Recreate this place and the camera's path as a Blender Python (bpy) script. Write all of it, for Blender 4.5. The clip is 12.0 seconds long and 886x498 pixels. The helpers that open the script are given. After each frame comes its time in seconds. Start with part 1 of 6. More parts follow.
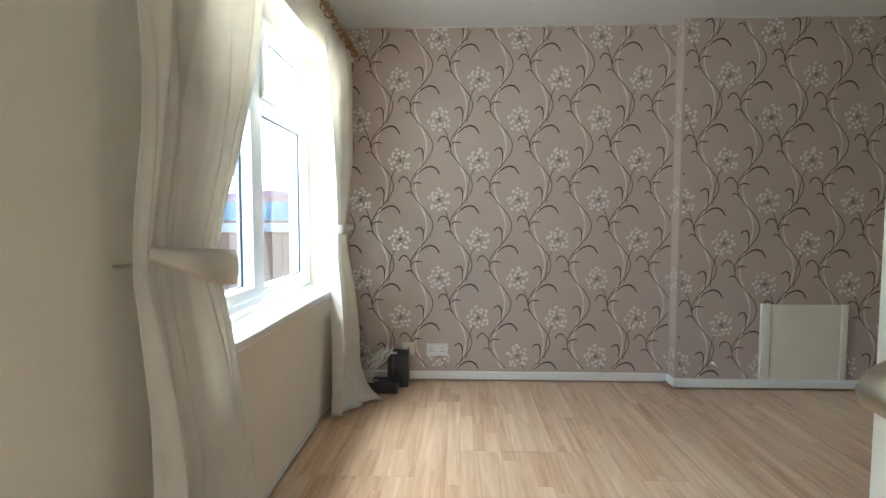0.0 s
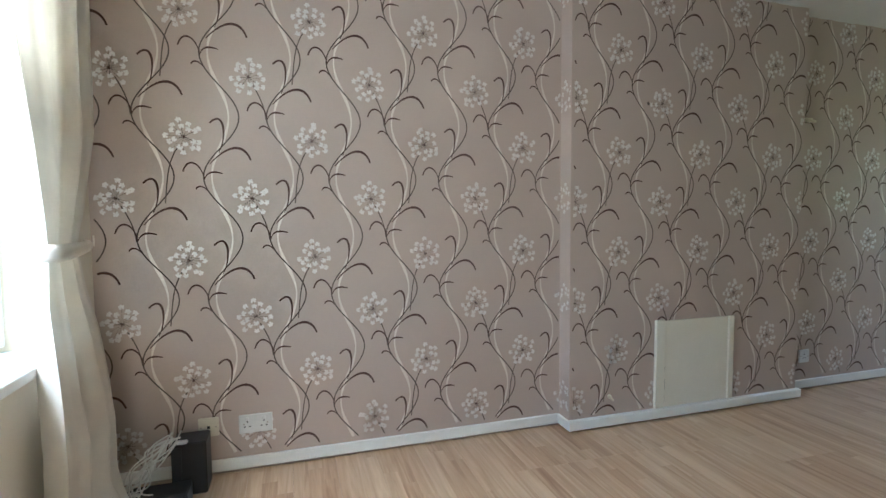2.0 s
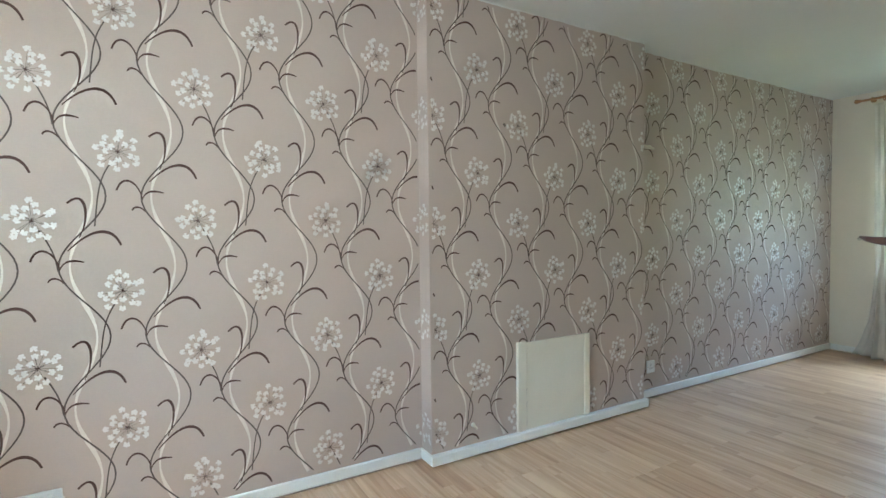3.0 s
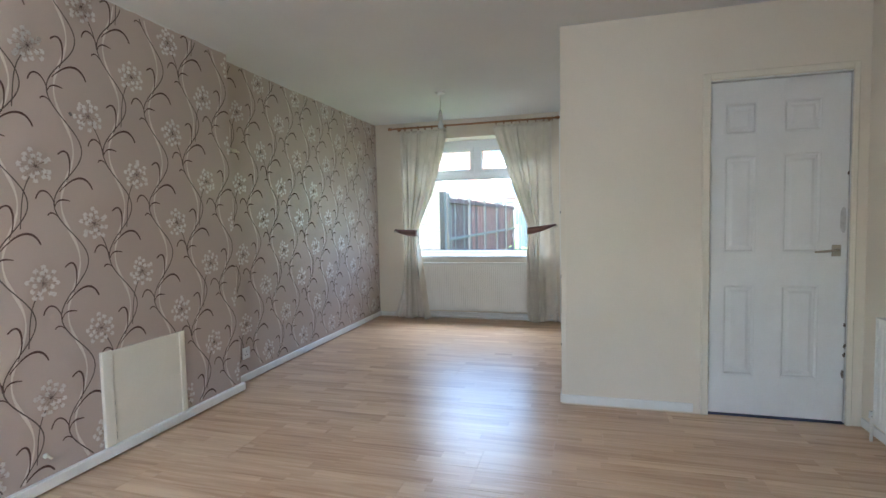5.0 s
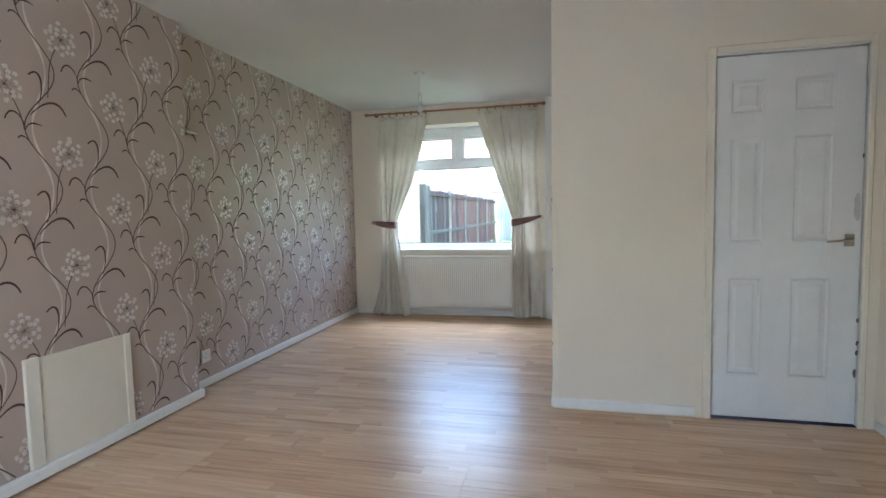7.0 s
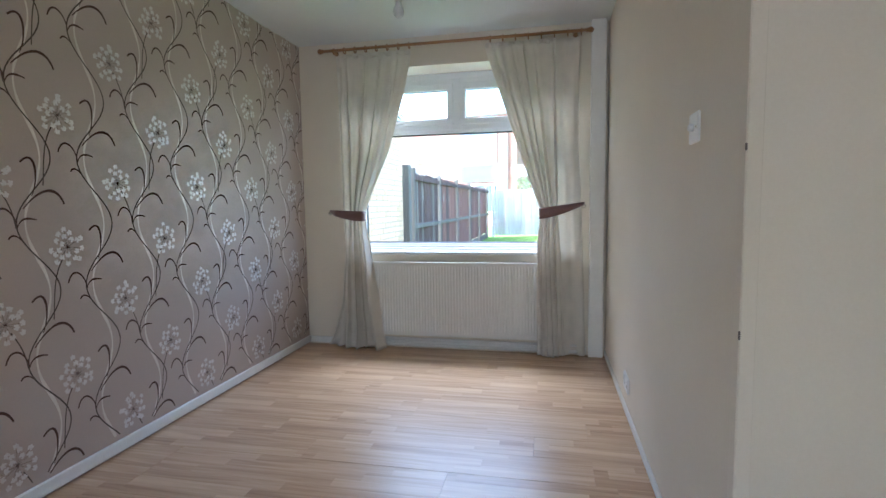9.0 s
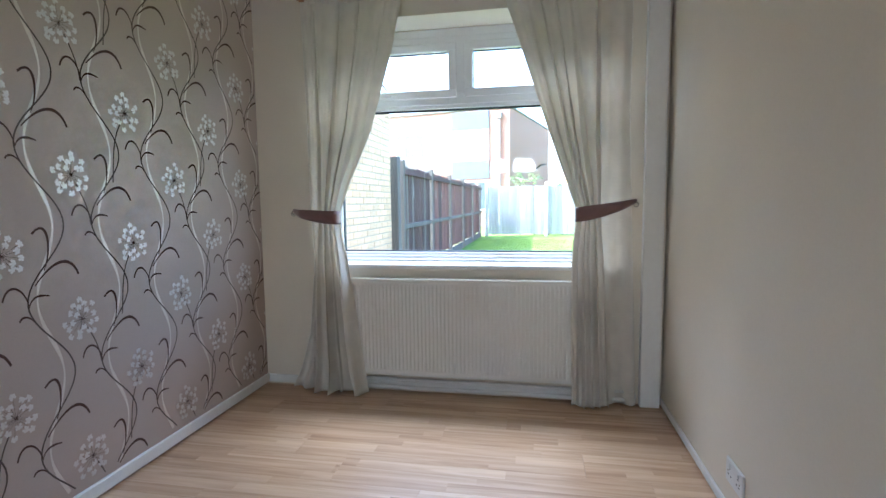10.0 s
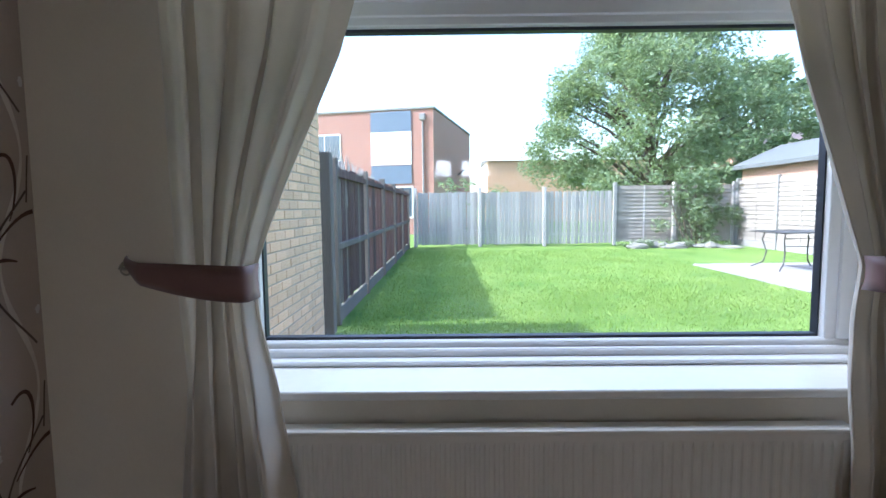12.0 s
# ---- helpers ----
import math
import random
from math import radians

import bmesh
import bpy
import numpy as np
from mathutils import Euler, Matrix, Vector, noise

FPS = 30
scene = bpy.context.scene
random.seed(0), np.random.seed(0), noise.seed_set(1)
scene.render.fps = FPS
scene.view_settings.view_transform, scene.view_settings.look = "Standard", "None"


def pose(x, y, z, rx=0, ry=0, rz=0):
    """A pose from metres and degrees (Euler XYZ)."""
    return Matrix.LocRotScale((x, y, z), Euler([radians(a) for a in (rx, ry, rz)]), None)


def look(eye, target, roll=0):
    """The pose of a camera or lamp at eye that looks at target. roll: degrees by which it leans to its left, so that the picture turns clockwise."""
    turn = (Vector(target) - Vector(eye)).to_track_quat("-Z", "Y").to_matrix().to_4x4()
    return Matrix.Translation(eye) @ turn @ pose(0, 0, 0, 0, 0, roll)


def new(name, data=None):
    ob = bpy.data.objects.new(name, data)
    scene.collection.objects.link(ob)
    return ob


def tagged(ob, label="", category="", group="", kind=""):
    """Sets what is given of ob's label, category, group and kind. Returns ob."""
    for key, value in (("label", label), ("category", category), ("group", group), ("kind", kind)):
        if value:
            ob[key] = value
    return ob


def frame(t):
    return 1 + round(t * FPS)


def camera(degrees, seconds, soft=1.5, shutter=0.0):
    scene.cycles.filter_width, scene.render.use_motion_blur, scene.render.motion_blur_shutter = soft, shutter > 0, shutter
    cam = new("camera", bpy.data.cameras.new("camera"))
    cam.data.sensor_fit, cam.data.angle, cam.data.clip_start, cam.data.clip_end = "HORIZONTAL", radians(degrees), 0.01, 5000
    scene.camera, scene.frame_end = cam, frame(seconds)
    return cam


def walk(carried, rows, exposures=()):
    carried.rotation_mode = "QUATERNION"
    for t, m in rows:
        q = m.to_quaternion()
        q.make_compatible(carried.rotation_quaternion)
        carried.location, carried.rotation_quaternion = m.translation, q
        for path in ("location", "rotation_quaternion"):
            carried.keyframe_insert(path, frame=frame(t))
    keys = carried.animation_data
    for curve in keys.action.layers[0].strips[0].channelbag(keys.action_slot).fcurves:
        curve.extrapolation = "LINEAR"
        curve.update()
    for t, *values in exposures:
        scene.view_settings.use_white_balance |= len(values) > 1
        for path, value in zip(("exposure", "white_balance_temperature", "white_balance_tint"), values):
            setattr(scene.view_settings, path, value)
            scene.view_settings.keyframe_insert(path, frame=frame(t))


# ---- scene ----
cam = camera(83.01, 12.0)
# seconds, eye x y z, yaw, pitch, roll
PATH = [
    (0.0, -0.113, 0.001, 1.121, 1.84, -3.53, -0.01),
    (0.5, -0.122, 0.304, 1.103, 1.48, -3.58, 0.35),
    (1.0, -0.164, 0.617, 1.070, 0.04, -4.00, -0.07),
    (1.5, -0.183, 0.860, 1.106, -7.11, -3.17, -0.08),
    (2.0, -0.089, 0.996, 1.159, -17.01, -3.74, 0.48),
    (2.5, 0.067, 1.061, 1.188, -23.51, -2.73, 0.00),
    (3.0, 0.124, 1.119, 1.193, -30.15, -2.11, 0.68),
    (3.5, 0.154, 1.151, 1.203, -43.43, -2.31, 2.00),
    (3.7, 0.129, 1.115, 1.248, -51.13, -2.95, 2.74),
    (5.3, -0.115, 0.897, 1.210, -76.58, -3.16, 1.27),
    (5.5, -0.117, 0.889, 1.223, -78.10, -3.07, 1.62),
    (6.0, -0.119, 0.872, 1.228, -79.27, -2.84, 1.74),
    (6.5, -0.043, 0.881, 1.212, -77.51, -3.66, 1.56),
    (6.7, 0.024, 0.919, 1.191, -76.74, -3.86, 1.22),
    (8.3, 1.328, 1.315, 1.141, -76.50, -4.45, 1.03),
    (8.5, 1.484, 1.366, 1.129, -77.43, -4.42, 1.12),
    (9.0, 1.984, 1.469, 1.125, -78.19, -5.00, 0.81),
    (9.5, 2.448, 1.631, 1.130, -79.90, -5.77, 1.12),
    (10.0, 2.917, 1.735, 1.128, -79.48, -5.31, 0.71),
    (10.5, 3.341, 1.864, 1.136, -78.03, -4.25, 0.05),
    (11.0, 3.769, 2.044, 1.146, -79.15, -4.46, -0.35),
    (11.5, 4.190, 2.249, 1.169, -82.58, -4.72, -0.29),
    (12.0, 4.585, 2.435, 1.204, -89.52, -4.80, 0.58),
]
EXPOSURES = [(0, 3.5, 5250, -0.5), (0.5, 3.33, 4930, -1), (1, 3.2, 4850, -1), (1.5, 3.03, 4800, -1), (2, 3.74, 5020, 0), (2.5, 4.22, 4880, -5), (3, 4.27, 4880, -5), (3.5, 4.0, 5000, 1), (5.5, 4.02, 5100, 6), (6.5, 4.02, 5100, 6), (8.5, 3.8, 5050, 8), (9.5, 3.75, 5050, 9), (10.5, 3.45, 5130, 10), (11, 3.18, 5080, 11.5), (11.5, 2.85, 5050, 12), (12, 2.4, 5150, 13.5)]
walk(cam, [(t, pose(x, y, z, 90 + pitch, roll, yaw)) for t, x, y, z, yaw, pitch, roll in PATH], EXPOSURES)

# ---------- light ----------
world = bpy.data.worlds.new("sky")
scene.world = world
world.use_nodes = True
wn = world.node_tree.nodes
sky = wn.new("ShaderNodeTexSky")
sky.sky_type = "NISHITA"
sky.sun_disc = False
SUN_WAY = Vector((0.20, -1.03, -1.0)).normalized()     # the way the light goes
sky.sun_elevation = math.asin(-SUN_WAY.z)
sky.sun_rotation = math.atan2(-SUN_WAY.x, -SUN_WAY.y)
sky.air_density, sky.dust_density = 1.3, 3.0
world.node_tree.links.new(sky.outputs[0], wn["Background"].inputs[0])
wn["Background"].inputs[1].default_value = 0.13
sun = new("sun", bpy.data.lights.new("sun", "SUN"))
sun.data.energy, sun.data.angle, sun.data.color = 2.0, radians(1.6), (1.0, 0.95, 0.86)
sun.rotation_mode = "QUATERNION"
sun.rotation_quaternion = SUN_WAY.to_track_quat("-Z", "Y")
sun.location = (0, 0, 30)

# the sky's light from above the eaves through both windows, and added fill through an unseen hall doorway
def sky_lamp(name, at, target, wide, high, watts):
    ob = new(name, bpy.data.lights.new(name, "AREA"))
    ob.data.shape, ob.data.size, ob.data.size_y, ob.data.energy = "RECTANGLE", wide, high, watts
    ob.data.color = (1.0, 0.965, 0.905)
    ob.matrix_world = look(at, target)
    return ob

sky_lamp("sky_light_rear", (6.95, 2.195, 2.75), (5.05, 2.195, 0.75), 1.9, 0.8, 11.0)
sky_lamp("sky_light_front", (-1.95, 2.26, 2.65), (0.0, 2.26, 0.70), 1.6, 0.8, 11.5)
sky_lamp("sky_light_top_panes", (-1.245, 2.26, 1.865), (-0.245, 2.26, 1.615), 1.44, 0.30, 5.0)
# fill lamp with no known source, brightens the wall by the street window
sky_lamp("hall_fill_light", (-1.30, -1.52, 1.30), (-0.3, -1.72, 0.9), 0.80, 1.30, 8.0)

# ---------- materials ----------
def mat(name, col, rough=0.6, metal=0.0, col2=None, scale=6.0, fine=80.0, bump=0.15, stretch=(1, 1, 1), spec=0.5, vary=0.0, sheen=0.0, depth=0.004):
    """Principled surface with mottling at two scales and fine relief, in metres."""
    m = bpy.data.materials.new(name)
    m.use_nodes = True
    nt = m.node_tree
    n, l = nt.nodes, nt.links
    b = n["Principled BSDF"]
    tc = n.new("ShaderNodeTexCoord")
    mp = n.new("ShaderNodeMapping")
    mp.inputs["Scale"].default_value = stretch
    l.new(tc.outputs["Object"], mp.inputs[0])
    n1, n2 = n.new("ShaderNodeTexNoise"), n.new("ShaderNodeTexNoise")
    n1.inputs["Scale"].default_value, n2.inputs["Scale"].default_value = scale, fine
    n1.inputs["Detail"].default_value, n2.inputs["Detail"].default_value = 4, 3
    l.new(mp.outputs[0], n1.inputs[0]), l.new(mp.outputs[0], n2.inputs[0])
    ad = n.new("ShaderNodeMath")
    ad.operation = "MULTIPLY_ADD"
    ad.inputs[1].default_value = 0.35
    l.new(n2.outputs[0], ad.inputs[0]), l.new(n1.outputs[0], ad.inputs[2])
    rp = n.new("ShaderNodeValToRGB")
    rp.color_ramp.elements[0].position, rp.color_ramp.elements[1].position = 0.42, 0.92
    c2 = col2 or tuple(min(1, c * 0.82) for c in col)
    rp.color_ramp.elements[0].color, rp.color_ramp.elements[1].color = (*c2, 1), (*col, 1)
    l.new(ad.outputs[0], rp.inputs[0])
    out = rp.outputs[0]
    if vary:
        oi, hs = n.new("ShaderNodeObjectInfo"), n.new("ShaderNodeHueSaturation")
        mr = n.new("ShaderNodeMapRange")
        mr.inputs[3].default_value, mr.inputs[4].default_value = 1 - vary, 1 + vary
        l.new(oi.outputs["Random"], mr.inputs[0]), l.new(mr.outputs[0], hs.inputs["Value"]), l.new(out, hs.inputs["Color"])
        out = hs.outputs[0]
    l.new(out, b.inputs["Base Color"])
    b.inputs["Roughness"].default_value, b.inputs["Metallic"].default_value = rough, metal
    b.inputs["Specular IOR Level"].default_value = spec
    if sheen:
        b.inputs["Sheen Weight"].default_value = sheen
    if bump:
        bp = n.new("ShaderNodeBump")
        bp.inputs["Strength"].default_value, bp.inputs["Distance"].default_value = bump, depth
        l.new(ad.outputs[0], bp.inputs["Height"]), l.new(bp.outputs[0], b.inputs["Normal"])
    return m


def glass_mat(name):
    m = bpy.data.materials.new(name)
    m.use_nodes = True
    n, l = m.node_tree.nodes, m.node_tree.links
    n.remove(n["Principled BSDF"])
    tr, gl, mx, lw = n.new("ShaderNodeBsdfTransparent"), n.new("ShaderNodeBsdfGlossy"), n.new("ShaderNodeMixShader"), n.new("ShaderNodeLayerWeight")
    pw, ml = n.new("ShaderNodeMath"), n.new("ShaderNodeMath")
    pw.operation, ml.operation = "POWER", "MULTIPLY_ADD"
    pw.inputs[1].default_value, ml.inputs[1].default_value, ml.inputs[2].default_value = 4.0, 0.55, 0.03
    tr.inputs[0].default_value = (0.985, 0.992, 0.99, 1)
    gl.inputs["Roughness"].default_value = 0.02
    l.new(lw.outputs["Facing"], pw.inputs[0]), l.new(pw.outputs[0], ml.inputs[0]), l.new(ml.outputs[0], mx.inputs[0])
    l.new(tr.outputs[0], mx.inputs[1]), l.new(gl.outputs[0], mx.inputs[2])
    l.new(mx.outputs[0], n["Material Output"].inputs[0])
    return m


def cloth_mat(name, col, thin=0.35):
    """Woven cloth that lets some daylight through."""
    m = mat(name, col, 0.85, scale=9, fine=420, bump=0.25, spec=0.2, sheen=0.1, depth=0.001)
    n, l = m.node_tree.nodes, m.node_tree.links
    tl, mx = n.new("ShaderNodeBsdfTranslucent"), n.new("ShaderNodeMixShader")
    tl.inputs[0].default_value = (*col, 1)
    mx.inputs[0].default_value = thin
    l.new(n["Principled BSDF"].outputs[0], mx.inputs[1]), l.new(tl.outputs[0], mx.inputs[2])
    l.new(mx.outputs[0], n["Material Output"].inputs[0])
    return m


def leaf_mat(name, col, col2):
    m = mat(name, col, 0.6, col2=col2, scale=0.8, fine=5, bump=0, spec=0.3)
    n, l = m.node_tree.nodes, m.node_tree.links
    tl, mx = n.new("ShaderNodeBsdfTranslucent"), n.new("ShaderNodeMixShader")
    tl.inputs[0].default_value = (col[0] * 1.5, col[1] * 1.5, col[2], 1)
    mx.inputs[0].default_value = 0.4
    l.new(n["Principled BSDF"].outputs[0], mx.inputs[1]), l.new(tl.outputs[0], mx.inputs[2])
    l.new(mx.outputs[0], n["Material Output"].inputs[0])
    return m


def laminate_mat(name):
    """Pale oak print in narrow strips: each strip has its own tone, with long streaks along it."""
    m = bpy.data.materials.new(name)
    m.use_nodes = True
    n, l = m.node_tree.nodes, m.node_tree.links
    b = n["Principled BSDF"]
    tc, oi = n.new("ShaderNodeTexCoord"), n.new("ShaderNodeObjectInfo")
    shove = n.new("ShaderNodeVectorMath")
    shove.operation = "MULTIPLY_ADD"
    shove.inputs[1].default_value = (0.0, 9.7, 37.0)
    rnd3 = n.new("ShaderNodeCombineXYZ")
    for k in range(3):
        l.new(oi.outputs["Random"], rnd3.inputs[k])
    l.new(rnd3.outputs[0], shove.inputs[0]), l.new(tc.outputs["Object"], shove.inputs[2])
    # strip cells, each strip shifted along its length
    sep = n.new("ShaderNodeSeparateXYZ")
    l.new(shove.outputs[0], sep.inputs[0])
    sx = n.new("ShaderNodeMath")
    sx.operation = "SNAP"
    sx.inputs[1].default_value = 0.0647
    l.new(sep.outputs[0], sx.inputs[0])
    off = n.new("ShaderNodeMath")
    off.operation = "MULTIPLY_ADD"
    off.inputs[1].default_value = 41.3
    l.new(sx.outputs[0], off.inputs[0]), l.new(sep.outputs[1], off.inputs[2])
    sy = n.new("ShaderNodeMath")
    sy.operation = "SNAP"
    sy.inputs[1].default_value = 0.64
    l.new(off.outputs[0], sy.inputs[0])
    cell = n.new("ShaderNodeCombineXYZ")
    l.new(sx.outputs[0], cell.inputs[0]), l.new(sy.outputs[0], cell.inputs[1]), l.new(sep.outputs[2], cell.inputs[2])
    wn2 = n.new("ShaderNodeTexWhiteNoise")
    l.new(cell.outputs[0], wn2.inputs["Vector"])
    # streaks
    add = n.new("ShaderNodeVectorMath")
    add.operation = "ADD"
    l.new(shove.outputs[0], add.inputs[0]), l.new(wn2.outputs["Color"], add.inputs[1])
    mp = n.new("ShaderNodeMapping")
    mp.inputs["Scale"].default_value = (1.0, 0.05, 1.0)
    l.new(add.outputs[0], mp.inputs[0])
    n1, n2 = n.new("ShaderNodeTexNoise"), n.new("ShaderNodeTexNoise")
    n1.inputs["Scale"].default_value, n1.inputs["Detail"].default_value, n1.inputs["Distortion"].default_value = 30, 5, 0.9
    n2.inputs["Scale"].default_value, n2.inputs["Detail"].default_value = 190, 3
    l.new(mp.outputs[0], n1.inputs[0]), l.new(mp.outputs[0], n2.inputs[0])
    mix = n.new("ShaderNodeMath")
    mix.operation = "MULTIPLY_ADD"
    mix.inputs[1].default_value = 0.25
    l.new(wn2.outputs["Value"], mix.inputs[0]), l.new(n1.outputs[0], mix.inputs[2])
    mix2 = n.new("ShaderNodeMath")
    mix2.operation = "MULTIPLY_ADD"
    mix2.inputs[1].default_value = 0.22
    l.new(n2.outputs[0], mix2.inputs[0]), l.new(mix.outputs[0], mix2.inputs[2])
    rp = n.new("ShaderNodeValToRGB")
    e = rp.color_ramp.elements
    e[0].position, e[0].color = 0.36, (0.36, 0.195, 0.10, 1)
    e[1].position, e[1].color = 0.98, (0.72, 0.53, 0.35, 1)
    mid = e.new(0.62)
    mid.color = (0.54, 0.34, 0.195, 1)
    l.new(mix2.outputs[0], rp.inputs[0]), l.new(rp.outputs[0], b.inputs["Base Color"])
    b.inputs["Roughness"].default_value = 0.32
    b.inputs["Specular IOR Level"].default_value = 0.65
    bp = n.new("ShaderNodeBump")
    bp.inputs["Strength"].default_value, bp.inputs["Distance"].default_value = 0.06, 0.001
    l.new(n2.outputs[0], bp.inputs["Height"]), l.new(bp.outputs[0], b.inputs["Normal"])
    return m


def brick_mat(name, a, b, mortar, size=1.0, face="x"):
    m = mat(name, a, 0.9, bump=0)
    n, l = m.node_tree.nodes, m.node_tree.links
    br, tc, mp = n.new("ShaderNodeTexBrick"), n.new("ShaderNodeTexCoord"), n.new("ShaderNodeMapping")
    mp.inputs["Rotation"].default_value = (radians(90), 0, 0) if face == "y" else (radians(90), 0, radians(90))
    mp.vector_type = "TEXTURE"
    br.inputs["Color1"].default_value, br.inputs["Color2"].default_value, br.inputs["Mortar"].default_value = (*a, 1), (*b, 1), (*mortar, 1)
    br.inputs["Scale"].default_value = 1
    br.inputs["Brick Width"].default_value, br.inputs["Row Height"].default_value, br.inputs["Mortar Size"].default_value = 0.225, 0.075, 0.008
    l.new(tc.outputs["Object"], mp.inputs[0]), l.new(mp.outputs[0], br.inputs[0]), l.new(br.outputs[0], n["Principled BSDF"].inputs["Base Color"])
    return m


